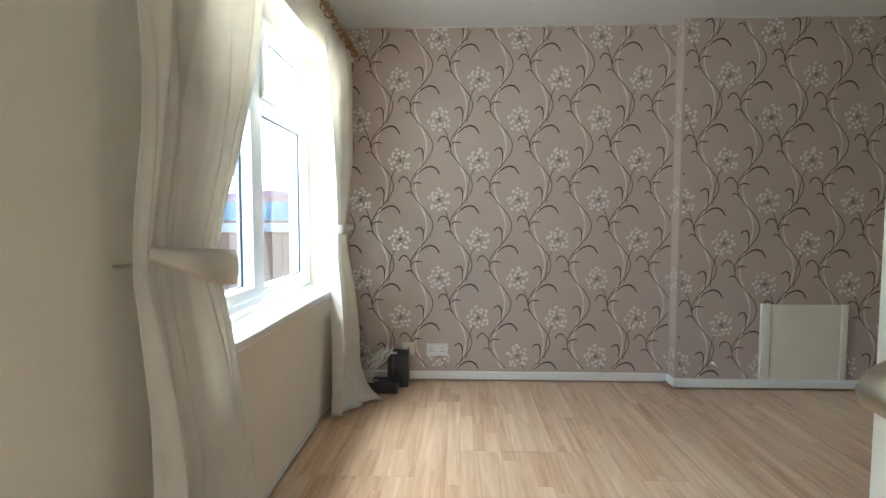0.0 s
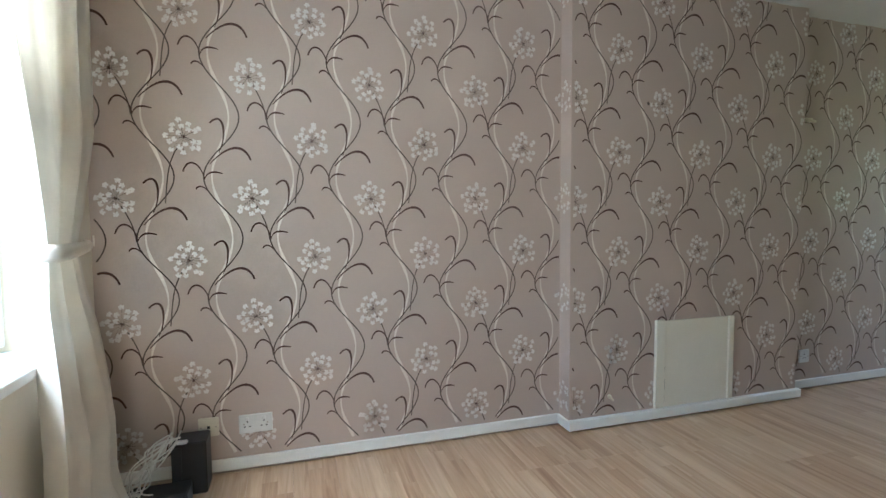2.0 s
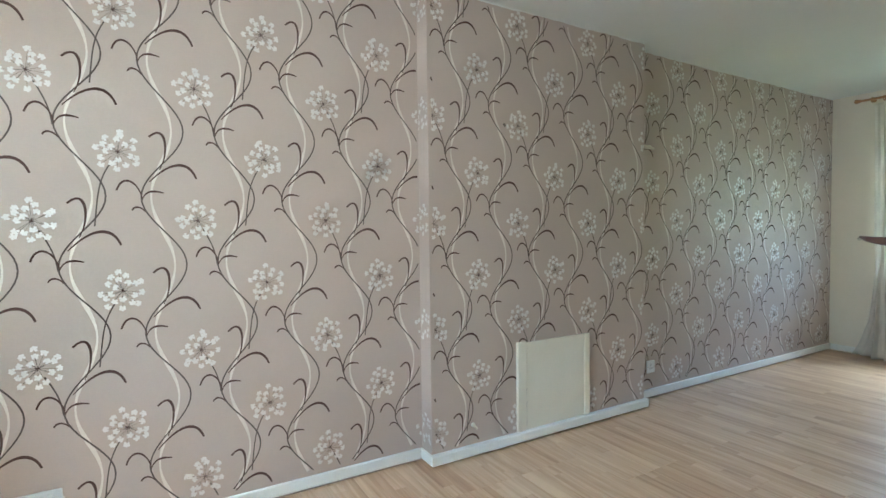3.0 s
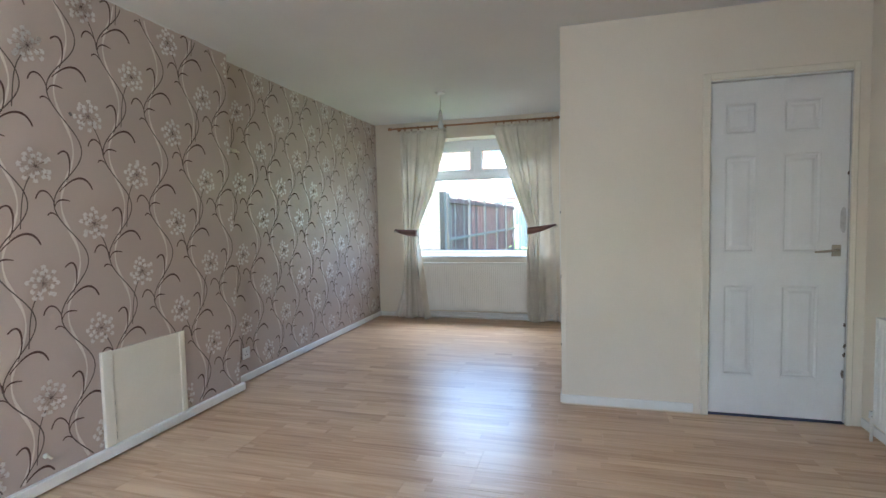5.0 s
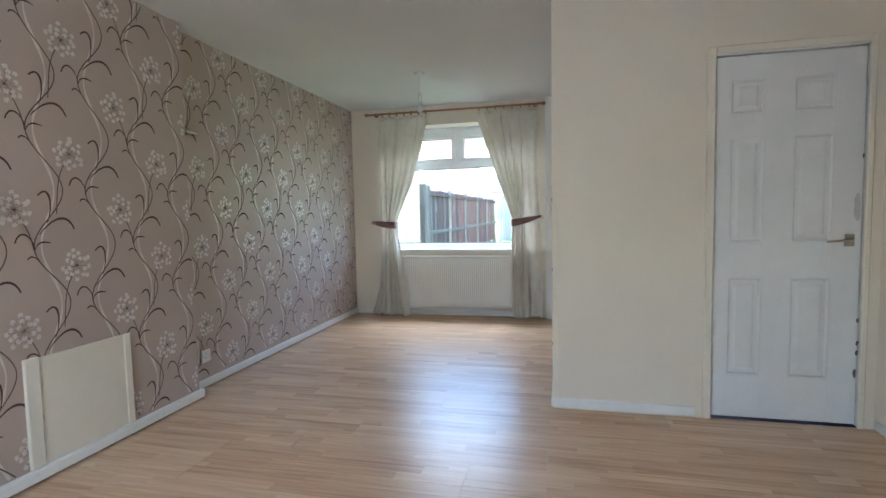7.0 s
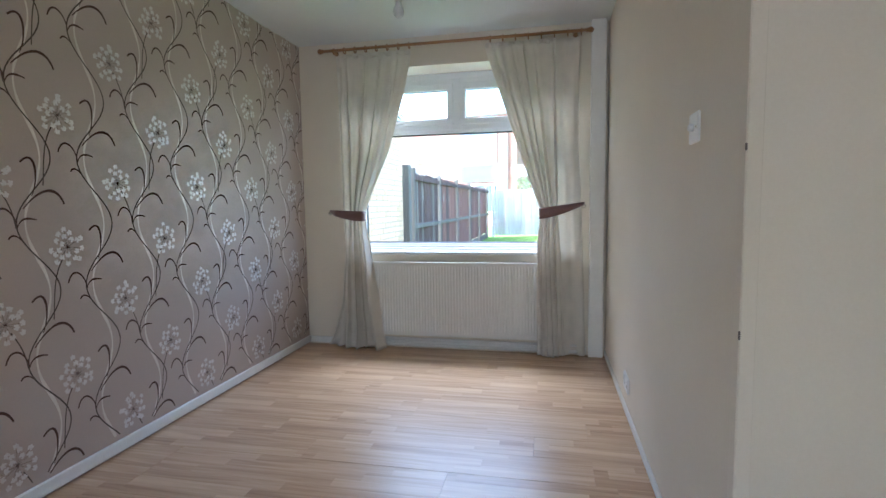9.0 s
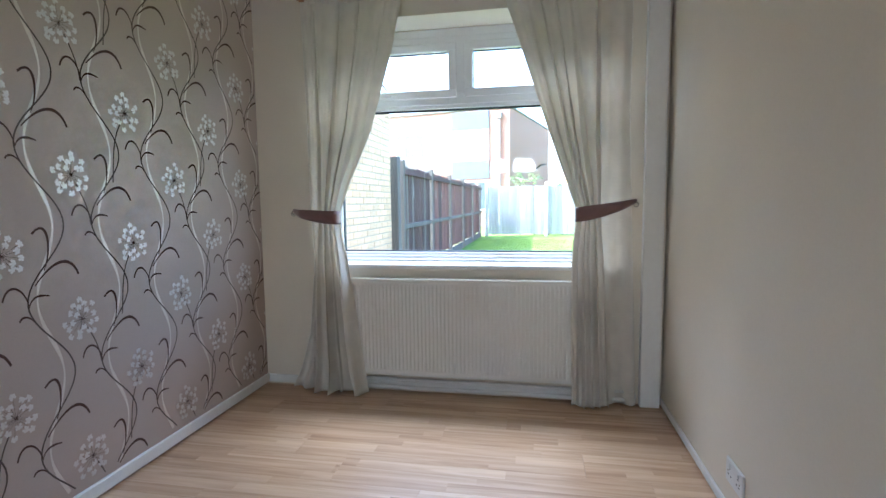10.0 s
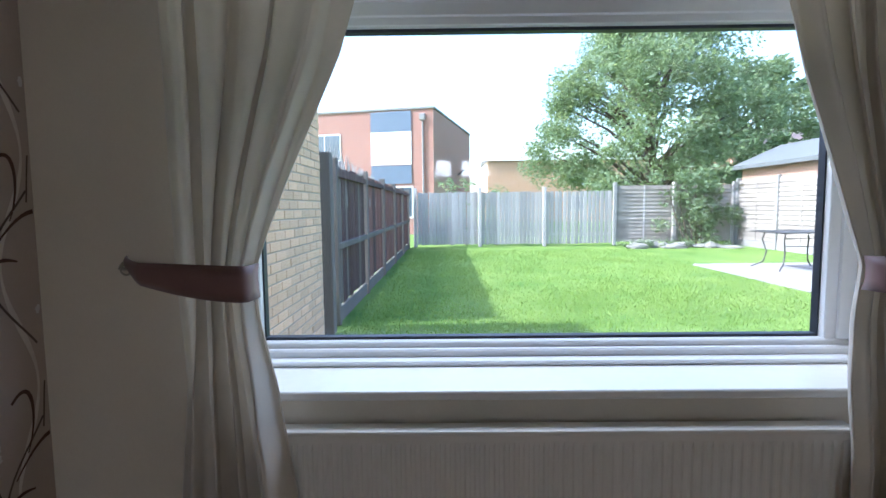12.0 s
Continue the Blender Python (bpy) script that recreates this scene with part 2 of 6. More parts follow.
M = {
    "cream": mat("cream_emulsion", (0.78, 0.715, 0.595), 0.7, col2=(0.715, 0.64, 0.515), scale=1.3, fine=140, bump=0.12, depth=0.002),
    "ceiling": mat("ceiling_white", (0.72, 0.715, 0.69), 0.85, col2=(0.68, 0.67, 0.645), scale=1.6, fine=60, bump=0.2, depth=0.003),
    "gloss": mat("white_gloss", (0.82, 0.81, 0.77), 0.35, col2=(0.76, 0.745, 0.70), scale=5, fine=40, bump=0.06, depth=0.002),
    "door": mat("door_white", (0.78, 0.785, 0.77), 0.4, col2=(0.71, 0.71, 0.69), scale=4, fine=90, bump=0.06, depth=0.001),
    "upvc": mat("white_upvc", (0.83, 0.84, 0.85), 0.3, col2=(0.77, 0.78, 0.79), scale=4, fine=60, bump=0.03),
    "paper": mat("taupe_wallpaper", (0.497, 0.40, 0.335), 0.53, col2=(0.45, 0.36, 0.298), scale=3, fine=160, bump=0.07, spec=0.85, depth=0.0006),
    "ink": mat("brown_ink", (0.085, 0.040, 0.029), 0.5, bump=0, scale=12, spec=0.35),
    "ink_soft": mat("soft_brown_ink", (0.10, 0.068, 0.056), 0.5, bump=0, scale=12, spec=0.5),
    "pearl": mat("pearl_ink", (0.80, 0.73, 0.65), 0.46, metal=0.6, bump=0, scale=12),
    "foil": mat("silver_flock", (0.80, 0.76, 0.725), 0.46, metal=0.85, bump=0.0, scale=15),
    "laminate": laminate_mat("oak_laminate"),
    "subfloor": mat("dark_subfloor", (0.10, 0.06, 0.035), 0.8),
    "curtain": cloth_mat("cream_cotton", (0.84, 0.79, 0.70), 0.30),
    "mauve": mat("mauve_satin", (0.21, 0.115, 0.105), 0.55, col2=(0.17, 0.088, 0.08), scale=14, fine=300, bump=0.1, sheen=0.2, depth=0.001),
    "wood": mat("varnished_pine", (0.42, 0.22, 0.085), 0.35, col2=(0.30, 0.14, 0.05), scale=10, fine=60, stretch=(1, 0.15, 1), bump=0.05),
    "metal": mat("brushed_brass", (0.47, 0.425, 0.34), 0.32, metal=0.9, scale=20, fine=200, bump=0.05),
    "plastic": mat("white_plastic", (0.80, 0.80, 0.78), 0.3, bump=0.0),
    "ivory": mat("aged_plastic", (0.72, 0.66, 0.52), 0.4, bump=0.0),
    "dark": mat("black_hole", (0.012, 0.012, 0.013), 0.5, bump=0.0),
    "black": mat("black_plastic", (0.016, 0.016, 0.018), 0.38, fine=300, bump=0.06),
    "seal": mat("rubber_seal", (0.025, 0.03, 0.045), 0.5, bump=0.0),
    "board": mat("painted_board", (0.80, 0.745, 0.62), 0.5, col2=(0.73, 0.67, 0.54), scale=3, fine=70, bump=0.08),
    "radiator": mat("radiator_enamel", (0.80, 0.785, 0.73), 0.35, col2=(0.76, 0.74, 0.68), scale=4, bump=0.03),
    "chip": mat("bare_wood_chip", (0.16, 0.13, 0.11), 0.8, bump=0.1),
    "glass": glass_mat("window_glass"),
    "bulb": mat("frosted_bulb", (0.78, 0.78, 0.76), 0.25, bump=0.0),
    "cable": mat("grey_white_cable", (0.74, 0.71, 0.65), 0.45, bump=0.0),
    # outdoors
    "grass": mat("lawn_grass", (0.185, 0.255, 0.062), 0.9, col2=(0.07, 0.145, 0.025), scale=0.9, fine=22, bump=0.7, spec=0.12, depth=0.03),
    "blade": leaf_mat("grass_blade", (0.24, 0.32, 0.085), (0.15, 0.25, 0.05)),
    "leaf": leaf_mat("tree_leaf", (0.22, 0.275, 0.16), (0.09, 0.145, 0.07)),
    "leaf_dark": leaf_mat("conifer_leaf", (0.15, 0.205, 0.15), (0.075, 0.12, 0.085)),
    "bark": mat("bark", (0.11, 0.085, 0.06), 0.9, scale=6, fine=30, bump=0.6, stretch=(1, 1, 0.25), depth=0.02),
    "cream_brick": mat("cream_brick", (0.75, 0.49, 0.315), 0.9, col2=(0.65, 0.405, 0.25), scale=5, fine=70, bump=0.35, vary=0.13, depth=0.006),
    "mortar": mat("mortar", (0.42, 0.34, 0.26), 0.95, scale=10, bump=0.3),
    "grey_wood": mat("weathered_wood", (0.47, 0.44, 0.41), 0.9, col2=(0.31, 0.285, 0.26), scale=4, fine=50, stretch=(1, 1, 0.12), bump=0.3, vary=0.14, depth=0.004),
    "brown_wood": mat("brown_stained_wood", (0.085, 0.040, 0.034), 0.85, col2=(0.05, 0.025, 0.022), scale=4, fine=50, stretch=(1, 1, 0.12), bump=0.3, vary=0.2, depth=0.004),
    "red_wood": mat("red_brown_wood", (0.18, 0.075, 0.058), 0.85, col2=(0.12, 0.052, 0.042), scale=4, fine=50, stretch=(1, 1, 0.12), bump=0.3, vary=0.2, depth=0.004),
    "concrete": mat("concrete", (0.27, 0.26, 0.245), 0.9, scale=6, fine=90, bump=0.3),
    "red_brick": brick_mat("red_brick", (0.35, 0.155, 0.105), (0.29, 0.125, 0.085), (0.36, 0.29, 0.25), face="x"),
    # same brick with light put into its colour, as this side falls in shade
    "red_brick_side_lit": brick_mat("red_brick_side_lit", (0.42, 0.195, 0.12), (0.36, 0.16, 0.10), (0.38, 0.34, 0.30), face="y"),
    "pale_brick": brick_mat("pale_brick", (0.36, 0.225, 0.15), (0.31, 0.19, 0.125), (0.36, 0.31, 0.27), face="x"),
    "slate_clad": mat("blue_grey_cladding", (0.15, 0.19, 0.25), 0.6, bump=0.1),
    "white_clad": mat("white_panel", (0.74, 0.73, 0.71), 0.5, bump=0.05),
    "tile_roof": mat("roof_tile", (0.16, 0.12, 0.11), 0.85, scale=3, bump=0.4),
    "felt": mat("roof_felt", (0.12, 0.13, 0.13), 0.9, scale=5, bump=0.3),
    "slab": mat("paving_slab", (0.31, 0.295, 0.28), 0.9, col2=(0.22, 0.205, 0.195), scale=3, fine=60, bump=0.2, vary=0.08),
    "lap_wood": mat("lapped_wood", (0.33, 0.295, 0.25), 0.9, col2=(0.20, 0.175, 0.15), scale=4, fine=50, stretch=(0.3, 1, 1), bump=0.35, vary=0.18, depth=0.004),
    "yard": mat("grey_paving", (0.15, 0.145, 0.14), 0.9, scale=2, fine=60, bump=0.3),
    "front_wood": mat("orange_brown_wood", (0.27, 0.15, 0.10), 0.85, col2=(0.17, 0.095, 0.065), scale=4, fine=50, stretch=(1, 1, 0.12), bump=0.3, vary=0.2, depth=0.004),
    "post_wood": mat("dark_grey_timber", (0.17, 0.145, 0.125), 0.9, col2=(0.10, 0.085, 0.075), scale=5, fine=60, stretch=(1, 1, 0.12), bump=0.35, vary=0.12, depth=0.004),
    "orange_brick": brick_mat("orange_brick", (0.52, 0.30, 0.16), (0.45, 0.25, 0.13), (0.45, 0.38, 0.30), face="x"),
    "stone": mat("rock", (0.21, 0.20, 0.175), 0.9, scale=5, bump=0.5, vary=0.12),
    "car_red": mat("red_car_paint", (0.29, 0.135, 0.115), 0.22, bump=0.0, spec=0.6),
    "car_glass": mat("car_window", (0.16, 0.19, 0.20), 0.12, bump=0.0, spec=0.6),
    "car_trim": mat("dark_car_trim", (0.09, 0.08, 0.08), 0.35, bump=0.0),
    "rubber": mat("tyre_rubber", (0.02, 0.02, 0.02), 0.8, bump=0.1),
    "alloy": mat("alloy", (0.5, 0.5, 0.52), 0.3, metal=0.9, bump=0),
    "asphalt": mat("asphalt", (0.055, 0.055, 0.056), 0.9, scale=2, fine=90, bump=0.4),
    "far_glass": mat("far_window", (0.10, 0.12, 0.14), 0.08, bump=0, spec=0.8),
    "table_metal": mat("bronze_metal", (0.10, 0.095, 0.09), 0.45, metal=0.6, bump=0),
}

# ---------- building helpers ----------
def finish(name, bm, material, parent=None, smooth=False):
    me = bpy.data.meshes.new(name)
    bmesh.ops.recalc_face_normals(bm, faces=bm.faces)
    bm.to_mesh(me)
    bm.free()
    me.materials.append(material)
    if smooth:
        me.shade_smooth()
    ob = new(name, me)
    if parent:
        ob.parent = parent
    return ob


def shift(bm, v):
    bmesh.ops.translate(bm, verts=bm.verts, vec=v)


def origin_of(ob):
    v = Vector((0, 0, 0))
    while ob:
        v += ob.location
        ob = ob.parent
    return v


def part(name, bm, material, parent, label="", smooth=False):
    """One mesh, given in world coordinates, as a part of a thing or of a part."""
    shift(bm, -origin_of(parent))
    ob = finish(name, bm, M[material] if isinstance(material, str) else material, parent, smooth)
    return tagged(ob, label)


def thing(name, base, label, category, group=""):
    ob = new(name)
    ob.location = base
    ob.empty_display_size = 0.1
    return tagged(ob, label, category, group)


def structure(name, bm, material, label, category, smooth=False):
    return tagged(finish(name, bm, M[material], None, smooth), label, category, kind="structure")


def single(name, bm, material, label, category, group="", smooth=False, kind=""):
    return tagged(finish(name, bm, M[material], None, smooth), label, category, group, kind)


def box(bm, x0, x1, y0, y1, z0, z1, bevel=0.0, seg=1):
    g = bmesh.ops.create_cube(bm, size=1, matrix=Matrix.Translation(((x0 + x1) / 2, (y0 + y1) / 2, (z0 + z1) / 2)) @ Matrix.Diagonal((abs(x1 - x0), abs(y1 - y0), abs(z1 - z0), 1)))
    if bevel:
        vs = set(g["verts"])
        es = [e for e in bm.edges if e.verts[0] in vs and e.verts[1] in vs]
        bmesh.ops.bevel(bm, geom=es, offset=bevel, segments=seg, affect="EDGES", profile=0.5)
    return bm


def boxes(*rows, bevel=0.0):
    bm = bmesh.new()
    for r in rows:
        box(bm, *r, bevel=bevel)
    return bm


def tube(bm, pts, rad, sides=8, caps=True):
    """A round bar along points; rad: one radius, or one for each point."""
    pts = [Vector(p) for p in pts]
    rads = rad if isinstance(rad, (list, tuple)) else [rad] * len(pts)
    rings = []
    ref = Vector((0.13, 0.31, 1)).normalized()
    for i, p in enumerate(pts):
        d = (pts[min(i + 1, len(pts) - 1)] - pts[max(i - 1, 0)]).normalized()
        if abs(d.dot(ref)) > 0.98:
            ref = Vector((1, 0.2, 0.1)).normalized()
        u = d.cross(ref).normalized()
        v = d.cross(u)
        rings.append([bm.verts.new(p + rads[i] * (math.cos(a) * u + math.sin(a) * v)) for a in [2 * math.pi * k / sides for k in range(sides)]])
    for a, b in zip(rings, rings[1:]):
        for k in range(sides):
            bm.faces.new((a[k], a[(k + 1) % sides], b[(k + 1) % sides], b[k]))
    if caps:
        bm.faces.new(rings[0]), bm.faces.new(rings[-1])
    return bm


def ball(bm, c, r, seg=12, squash=(1, 1, 1)):
    bmesh.ops.create_uvsphere(bm, u_segments=seg, v_segments=max(6, seg // 2 + 2), radius=r, matrix=Matrix.Translation(c) @ Matrix.Diagonal((*squash, 1)))
    return bm


def ring(bm, c, big, small, axis="y", seg=16, sides=6):
    pts = []
    for k in range(seg + 1):
        a = 2 * math.pi * k / seg
        o = {"y": (math.cos(a), 0, math.sin(a)), "x": (0, math.cos(a), math.sin(a)), "z": (math.cos(a), math.sin(a), 0)}[axis]
        pts.append(Vector(c) + big * Vector(o))
    return tube(bm, pts, small, sides, caps=False)


def lerp_table(rows, z):
    """Straight-line reading of (z, a, b, ...) rows."""
    zs = [r[0] for r in rows]
    return [float(np.interp(z, zs, [r[i] for r in rows])) for i in range(1, len(rows[0]))]

# ---------- plan, in metres ----------
Y_N, Y_BREAST, X_B0, X_B1 = 3.409, 3.305, 1.314, 2.925
X_FRONT, X_REAR, Y_SIDE, X_PIER, Y_S, Z_C = -0.88, 5.76, 1.054, 3.176, -0.580, 2.39
WF = (1.46, 3.06, 0.70, 2.07)       # front window opening: y, y, z, z
WR = (1.27, 3.06, 0.742, 2.175)      # rear window opening
DR = (-0.515, 0.207, 1.985)         # inner door opening: y, y, top
DE = (-0.765, 0.085, 2.0)           # entry opening: x, x, top
DH = (-1.95, -1.10, 2.0)            # unseen front doorway of the hall, added to let fill light in: y, y, top

# ---------- setting ----------
structure("wall_north", boxes((-1.16, 6.1, Y_N, Y_N + 0.24, -0.1, 2.6)), "paper", "taupe papered party wall with swirling floral print", "wall")
structure("chimney_breast", boxes((X_B0, X_B1, Y_BREAST, Y_N, 0, Z_C)), "paper", "shallow papered chimney breast on the party wall", "wall")
structure("wall_front", boxes((-1.16, X_FRONT, -2.2, DH[0], -0.1, 2.6), (-1.16, X_FRONT, DH[0], DH[1], -0.1, 0.0), (-1.16, X_FRONT, DH[0], DH[1], DH[2], 2.6), (-1.16, X_FRONT, DH[1], WF[0], -0.1, 2.6), (-1.16, X_FRONT, WF[1], Y_N, -0.1, 2.6), (-1.16, X_FRONT, WF[0], WF[1], -0.1, WF[2]), (-1.16, X_FRONT, WF[0], WF[1], WF[3], 2.6)), "cream", "cream painted front wall with deep window reveal", "wall")
structure("wall_rear", boxes((X_REAR, 6.1, Y_SIDE - 0.5, WR[0], -0.1, 2.6), (X_REAR, 6.1, WR[1], Y_N, -0.1, 2.6), (X_REAR, 6.1, WR[0], WR[1], -0.1, WR[2]), (X_REAR, 6.1, WR[0], WR[1], WR[3], 2.6)), "cream", "cream painted rear wall with window reveal", "wall")
structure("wall_side", boxes((X_PIER + 0.12, X_REAR, Y_SIDE - 0.12, Y_SIDE, -0.05, Z_C)), "cream", "smooth cream painted side wall", "wall")
structure("wall_door", boxes((X_PIER, X_PIER + 0.12, DR[1], Y_SIDE, -0.05, Z_C), (X_PIER, X_PIER + 0.12, Y_S, DR[0], -0.05, Z_C), (X_PIER, X_PIER + 0.12, DR[0], DR[1], DR[2], Z_C)), "cream", "cream painted wall round the panelled door", "wall")
structure("wall_south", boxes((X_FRONT, DE[0], Y_S - 0.12, Y_S, -0.05, Z_C), (DE[1], X_PIER + 0.12, Y_S - 0.12, Y_S, -0.05, Z_C), (DE[0], DE[1], Y_S - 0.12, Y_S, DE[2], Z_C)), "cream", "cream painted wall behind the radiator", "wall")
structure("wall_hall", boxes((X_FRONT, X_PIER + 1.5, -2.2, -2.08, -0.05, Z_C), (X_PIER + 1.38, X_PIER + 1.5, -2.08, Y_SIDE - 0.12, -0.05, Z_C)), "cream", "plain cream hall wall", "wall")
structure("ceiling", boxes((X_FRONT, X_REAR, -2.2, Y_N, Z_C, Z_C + 0.12)), "ceiling", "off-white painted plaster ceiling", "ceiling")
structure("roof_slab", boxes((-1.3, 6.25, -2.35, 3.65, 2.601, 2.75)), "felt", "plain slab above the ceiling", "slab")

# ground: one sheet
GZ = -0.08
bm = bmesh.new()
bmesh.ops.create_grid(bm, x_segments=8, y_segments=8, size=700, matrix=Matrix.Translation((0, 0, GZ)))
ground = structure("ground", bm, "grass", "bright green mown lawn", "lawn")

# skirting boards
def skirting(name, rows, h=0.066, label="white gloss skirting board"):
    bm = bmesh.new()
    for x0, x1, y0, y1 in rows:
        box(bm, x0, x1, y0, y1, 0.012, h, bevel=0.004)
    return structure(name, bm, "gloss", label, "skirting")

skirting("baseboard_alcove_front", [(X_FRONT + 0.002, X_B0 - 0.016, Y_N - 0.017, Y_N - 0.001)])
skirting("baseboard_breast", [(X_B0 - 0.016, X_B0 - 0.001, Y_BREAST - 0.016, Y_N - 0.001), (X_B0 - 0.016, X_B1 + 0.014, Y_BREAST - 0.032, Y_BREAST - 0.001)], 0.064)
skirting("baseboard_alcove_rear", [(X_B1 + 0.015, X_REAR - 0.002, Y_N - 0.017, Y_N - 0.001)])
skirting("baseboard_rear", [(X_REAR - 0.016, X_REAR - 0.001, 1.19, Y_N - 0.018)], 0.062)
skirting("baseboard_side", [(X_PIER + 0.002, X_REAR - 0.02, Y_SIDE + 0.001, Y_SIDE + 0.012)], 0.05)
skirting("baseboard_pier", [(X_PIER - 0.014, X_PIER - 0.001, DR[1] + 0.075, Y_SIDE + 0.012)], 0.066)
skirting("baseboard_south", [(DE[1] + 0.07, X_PIER - 0.02, Y_S + 0.001, Y_S + 0.014)], 0.06)
skirting("baseboard_front", [(X_FRONT + 0.001, X_FRONT + 0.010, Y_S + 0.002, Y_N - 0.02)], 0.03)

# ---------- windows ----------
def frame_rect(bm, x0, x1, y0, y1, z0, z1, w, bevel=0.004):
    """Four bars round a rectangle in a plane of constant x."""
    box(bm, x0, x1, y0, y1, z0, z0 + w, bevel=bevel)
    box(bm, x0, x1, y0, y1, z1 - w, z1, bevel=bevel)
    box(bm, x0 + 0.0004, x1 - 0.0004, y0, y0 + w, z0 + w - 0.003, z1 - w + 0.003, bevel=bevel)
    box(bm, x0 + 0.0004, x1 - 0.0004, y1 - w, y1, z0 + w - 0.003, z1 - w + 0.003, bevel=bevel)


def pane(win, x, y0, y1, z0, z1, seal=(0.012, 0.007)):
    bm = boxes((x - 0.002, x + 0.002, y0, y1, z0, z1))
    ob = part("pane", bm, "glass", win)
    ob.visible_shadow = False
    bm = bmesh.new()
    frame_rect(bm, x - seal[0], x + seal[0], y0 - 0.001, y1 + 0.001, z0 - 0.001, z1 + 0.001, seal[1], 0)
    part("seal", bm, "seal", ob, "dark rubber glazing seal")


def catch(win, x, y, z, way):
    bm = bmesh.new()
    box(bm, x, x + way * 0.012, y - 0.035, y + 0.035, z - 0.008, z + 0.008, bevel=0.003)
    box(bm, x + way * 0.010, x + way * 0.03, y - 0.012, y + 0.012, z - 0.006, z + 0.006, bevel=0.003)
    box(bm, x + way * 0.024, x + way * 0.034, y - 0.085, y + 0.012, z - 0.005, z + 0.007, bevel=0.003)
    part("window_catch", bm, "plastic", win, "white casement catch")


# rear window: one wide fixed light below, two top lights above
XG = 6.05
rw = tagged(new("window_2"), "white plastic window with two top lights over one fixed pane", "window", kind="structure")
rw.location = (XG, 2.2, WR[2])
bm = bmesh.new()
frame_rect(bm, XG - 0.045, XG + 0.03, WR[0], WR[1], 0.766, WR[3], 0.05)
box(bm, XG - 0.0445, XG + 0.0295, WR[0] + 0.05, WR[1] - 0.05, 1.725, 1.795, bevel=0.004)
box(bm, XG - 0.0445, XG + 0.0295, WR[0] + 0.05, WR[1] - 0.05, 2.075, 2.128, bevel=0.004)
box(bm, XG - 0.046, XG + 0.029, 2.158, 2.222, 1.79, WR[3] - 0.05, bevel=0.004)
box(bm, XG - 0.072, XG - 0.045, WR[0] + 0.004, WR[1] - 0.004, 0.7665, 0.800, bevel=0.005)
box(bm, XG - 0.120, XG - 0.071, WR[0] + 0.006, WR[1] - 0.006, 0.7665, 0.780, bevel=0.004)
part("window_frame", bm, "upvc", rw)
bm = bmesh.new()
frame_rect(bm, XG - 0.038, XG + 0.02, WR[0] + 0.040, WR[1] - 0.040, 0.772, 1.745, 0.042, 0.003)
part("glazing_bead", bm, "upvc", rw)
pane(rw, XG, 1.345, 2.985, 0.812, 1.706, (0.014, 0.013))
for a, b in ((1.325, 2.165), (2.215, 3.005)):
    bm = bmesh.new()
    frame_rect(bm, XG - 0.055, XG + 0.01, a, b, 1.765, 2.09, 0.049)
    part("casement", bm, "upvc", rw)
    pane(rw, XG - 0.012, a + 0.046, b - 0.046, 1.811, 2.044)
part("window_stay", tube(bmesh.new(), [(XG - 0.03, 2.66, 1.83), (XG - 0.02, 2.70, 1.88), (XG + 0.012, 2.735, 1.935)], 0.006, 6), "table_metal", rw, "dark metal stay of the top light")
catch(rw, XG - 0.055, 1.60, 1.79, -1)
catch(rw, XG - 0.055, 2.66, 1.79, -1)
bm = bmesh.new()
box(bm, 5.745, 6.004, WR[0] + 0.001, WR[1] - 0.001, 0.7425, 0.766, bevel=0.007, seg=3)
structure("window_sill_rear", bm, "gloss", "white painted inner window sill over the radiator", "window sill")

# front window: two lights, each with a top light
XF = -1.075
fw = tagged(new("window_1"), "white plastic street window with two lights and top lights", "window", kind="structure")
fw.location = (XF, 2.26, WF[2])
bm = bmesh.new()
frame_rect(bm, XF - 0.03, XF + 0.04, WF[0], WF[1], 0.725, WF[3], 0.055)
box(bm, XF - 0.0296, XF + 0.0396, 2.225, 2.335, 0.775, WF[3] - 0.05, bevel=0.004)
box(bm, XF - 0.029, XF + 0.039, WF[0] + 0.05, WF[1] - 0.05, 1.63, 1.69, bevel=0.004)
part("window_frame", bm, "upvc", fw)
for a, b, sash in ((1.51, 2.23, 1), (2.325, 3.01, 0)):
    bm = bmesh.new()
    frame_rect(bm, XF - 0.02, XF + (0.055 if sash else 0.035), a - 0.003, b + 0.003, 0.765, 1.645, 0.05 if sash else 0.03, 0.003)
    part("casement" if sash else "glazing_bead", bm, "upvc", fw)
    w = 0.05 if sash else 0.03
    pane(fw, XF, a - 0.003 + w, b + 0.003 - w, 0.765 + w, 1.645 - w, (0.005, 0.006))
    bm = bmesh.new()
    frame_rect(bm, XF - 0.02, XF + 0.055, a - 0.004, b + 0.004, 1.675, 2.03, 0.046)
    part("casement", bm, "upvc", fw)
    pane(fw, XF + 0.005, a + 0.042, b - 0.042, 1.721, 1.984, (0.005, 0.006))
    catch(fw, XF + 0.055, (a + b) / 2, 1.70, 1)
bm = bmesh.new()
box(bm, XF + 0.03, -0.845, WF[0] - 0.03, WF[1] + 0.0, 0.672, 0.71, bevel=0.008, seg=3)
structure("window_sill_front", bm, "gloss", "white painted inner sill of the street window", "window sill")

# ---------- wallpaper print: vines, hooked leaves and round flower heads ----------
REP = 0.535                         # the print repeats every 0.535 m both ways
U = REP / 176                       # one unit of the drawing


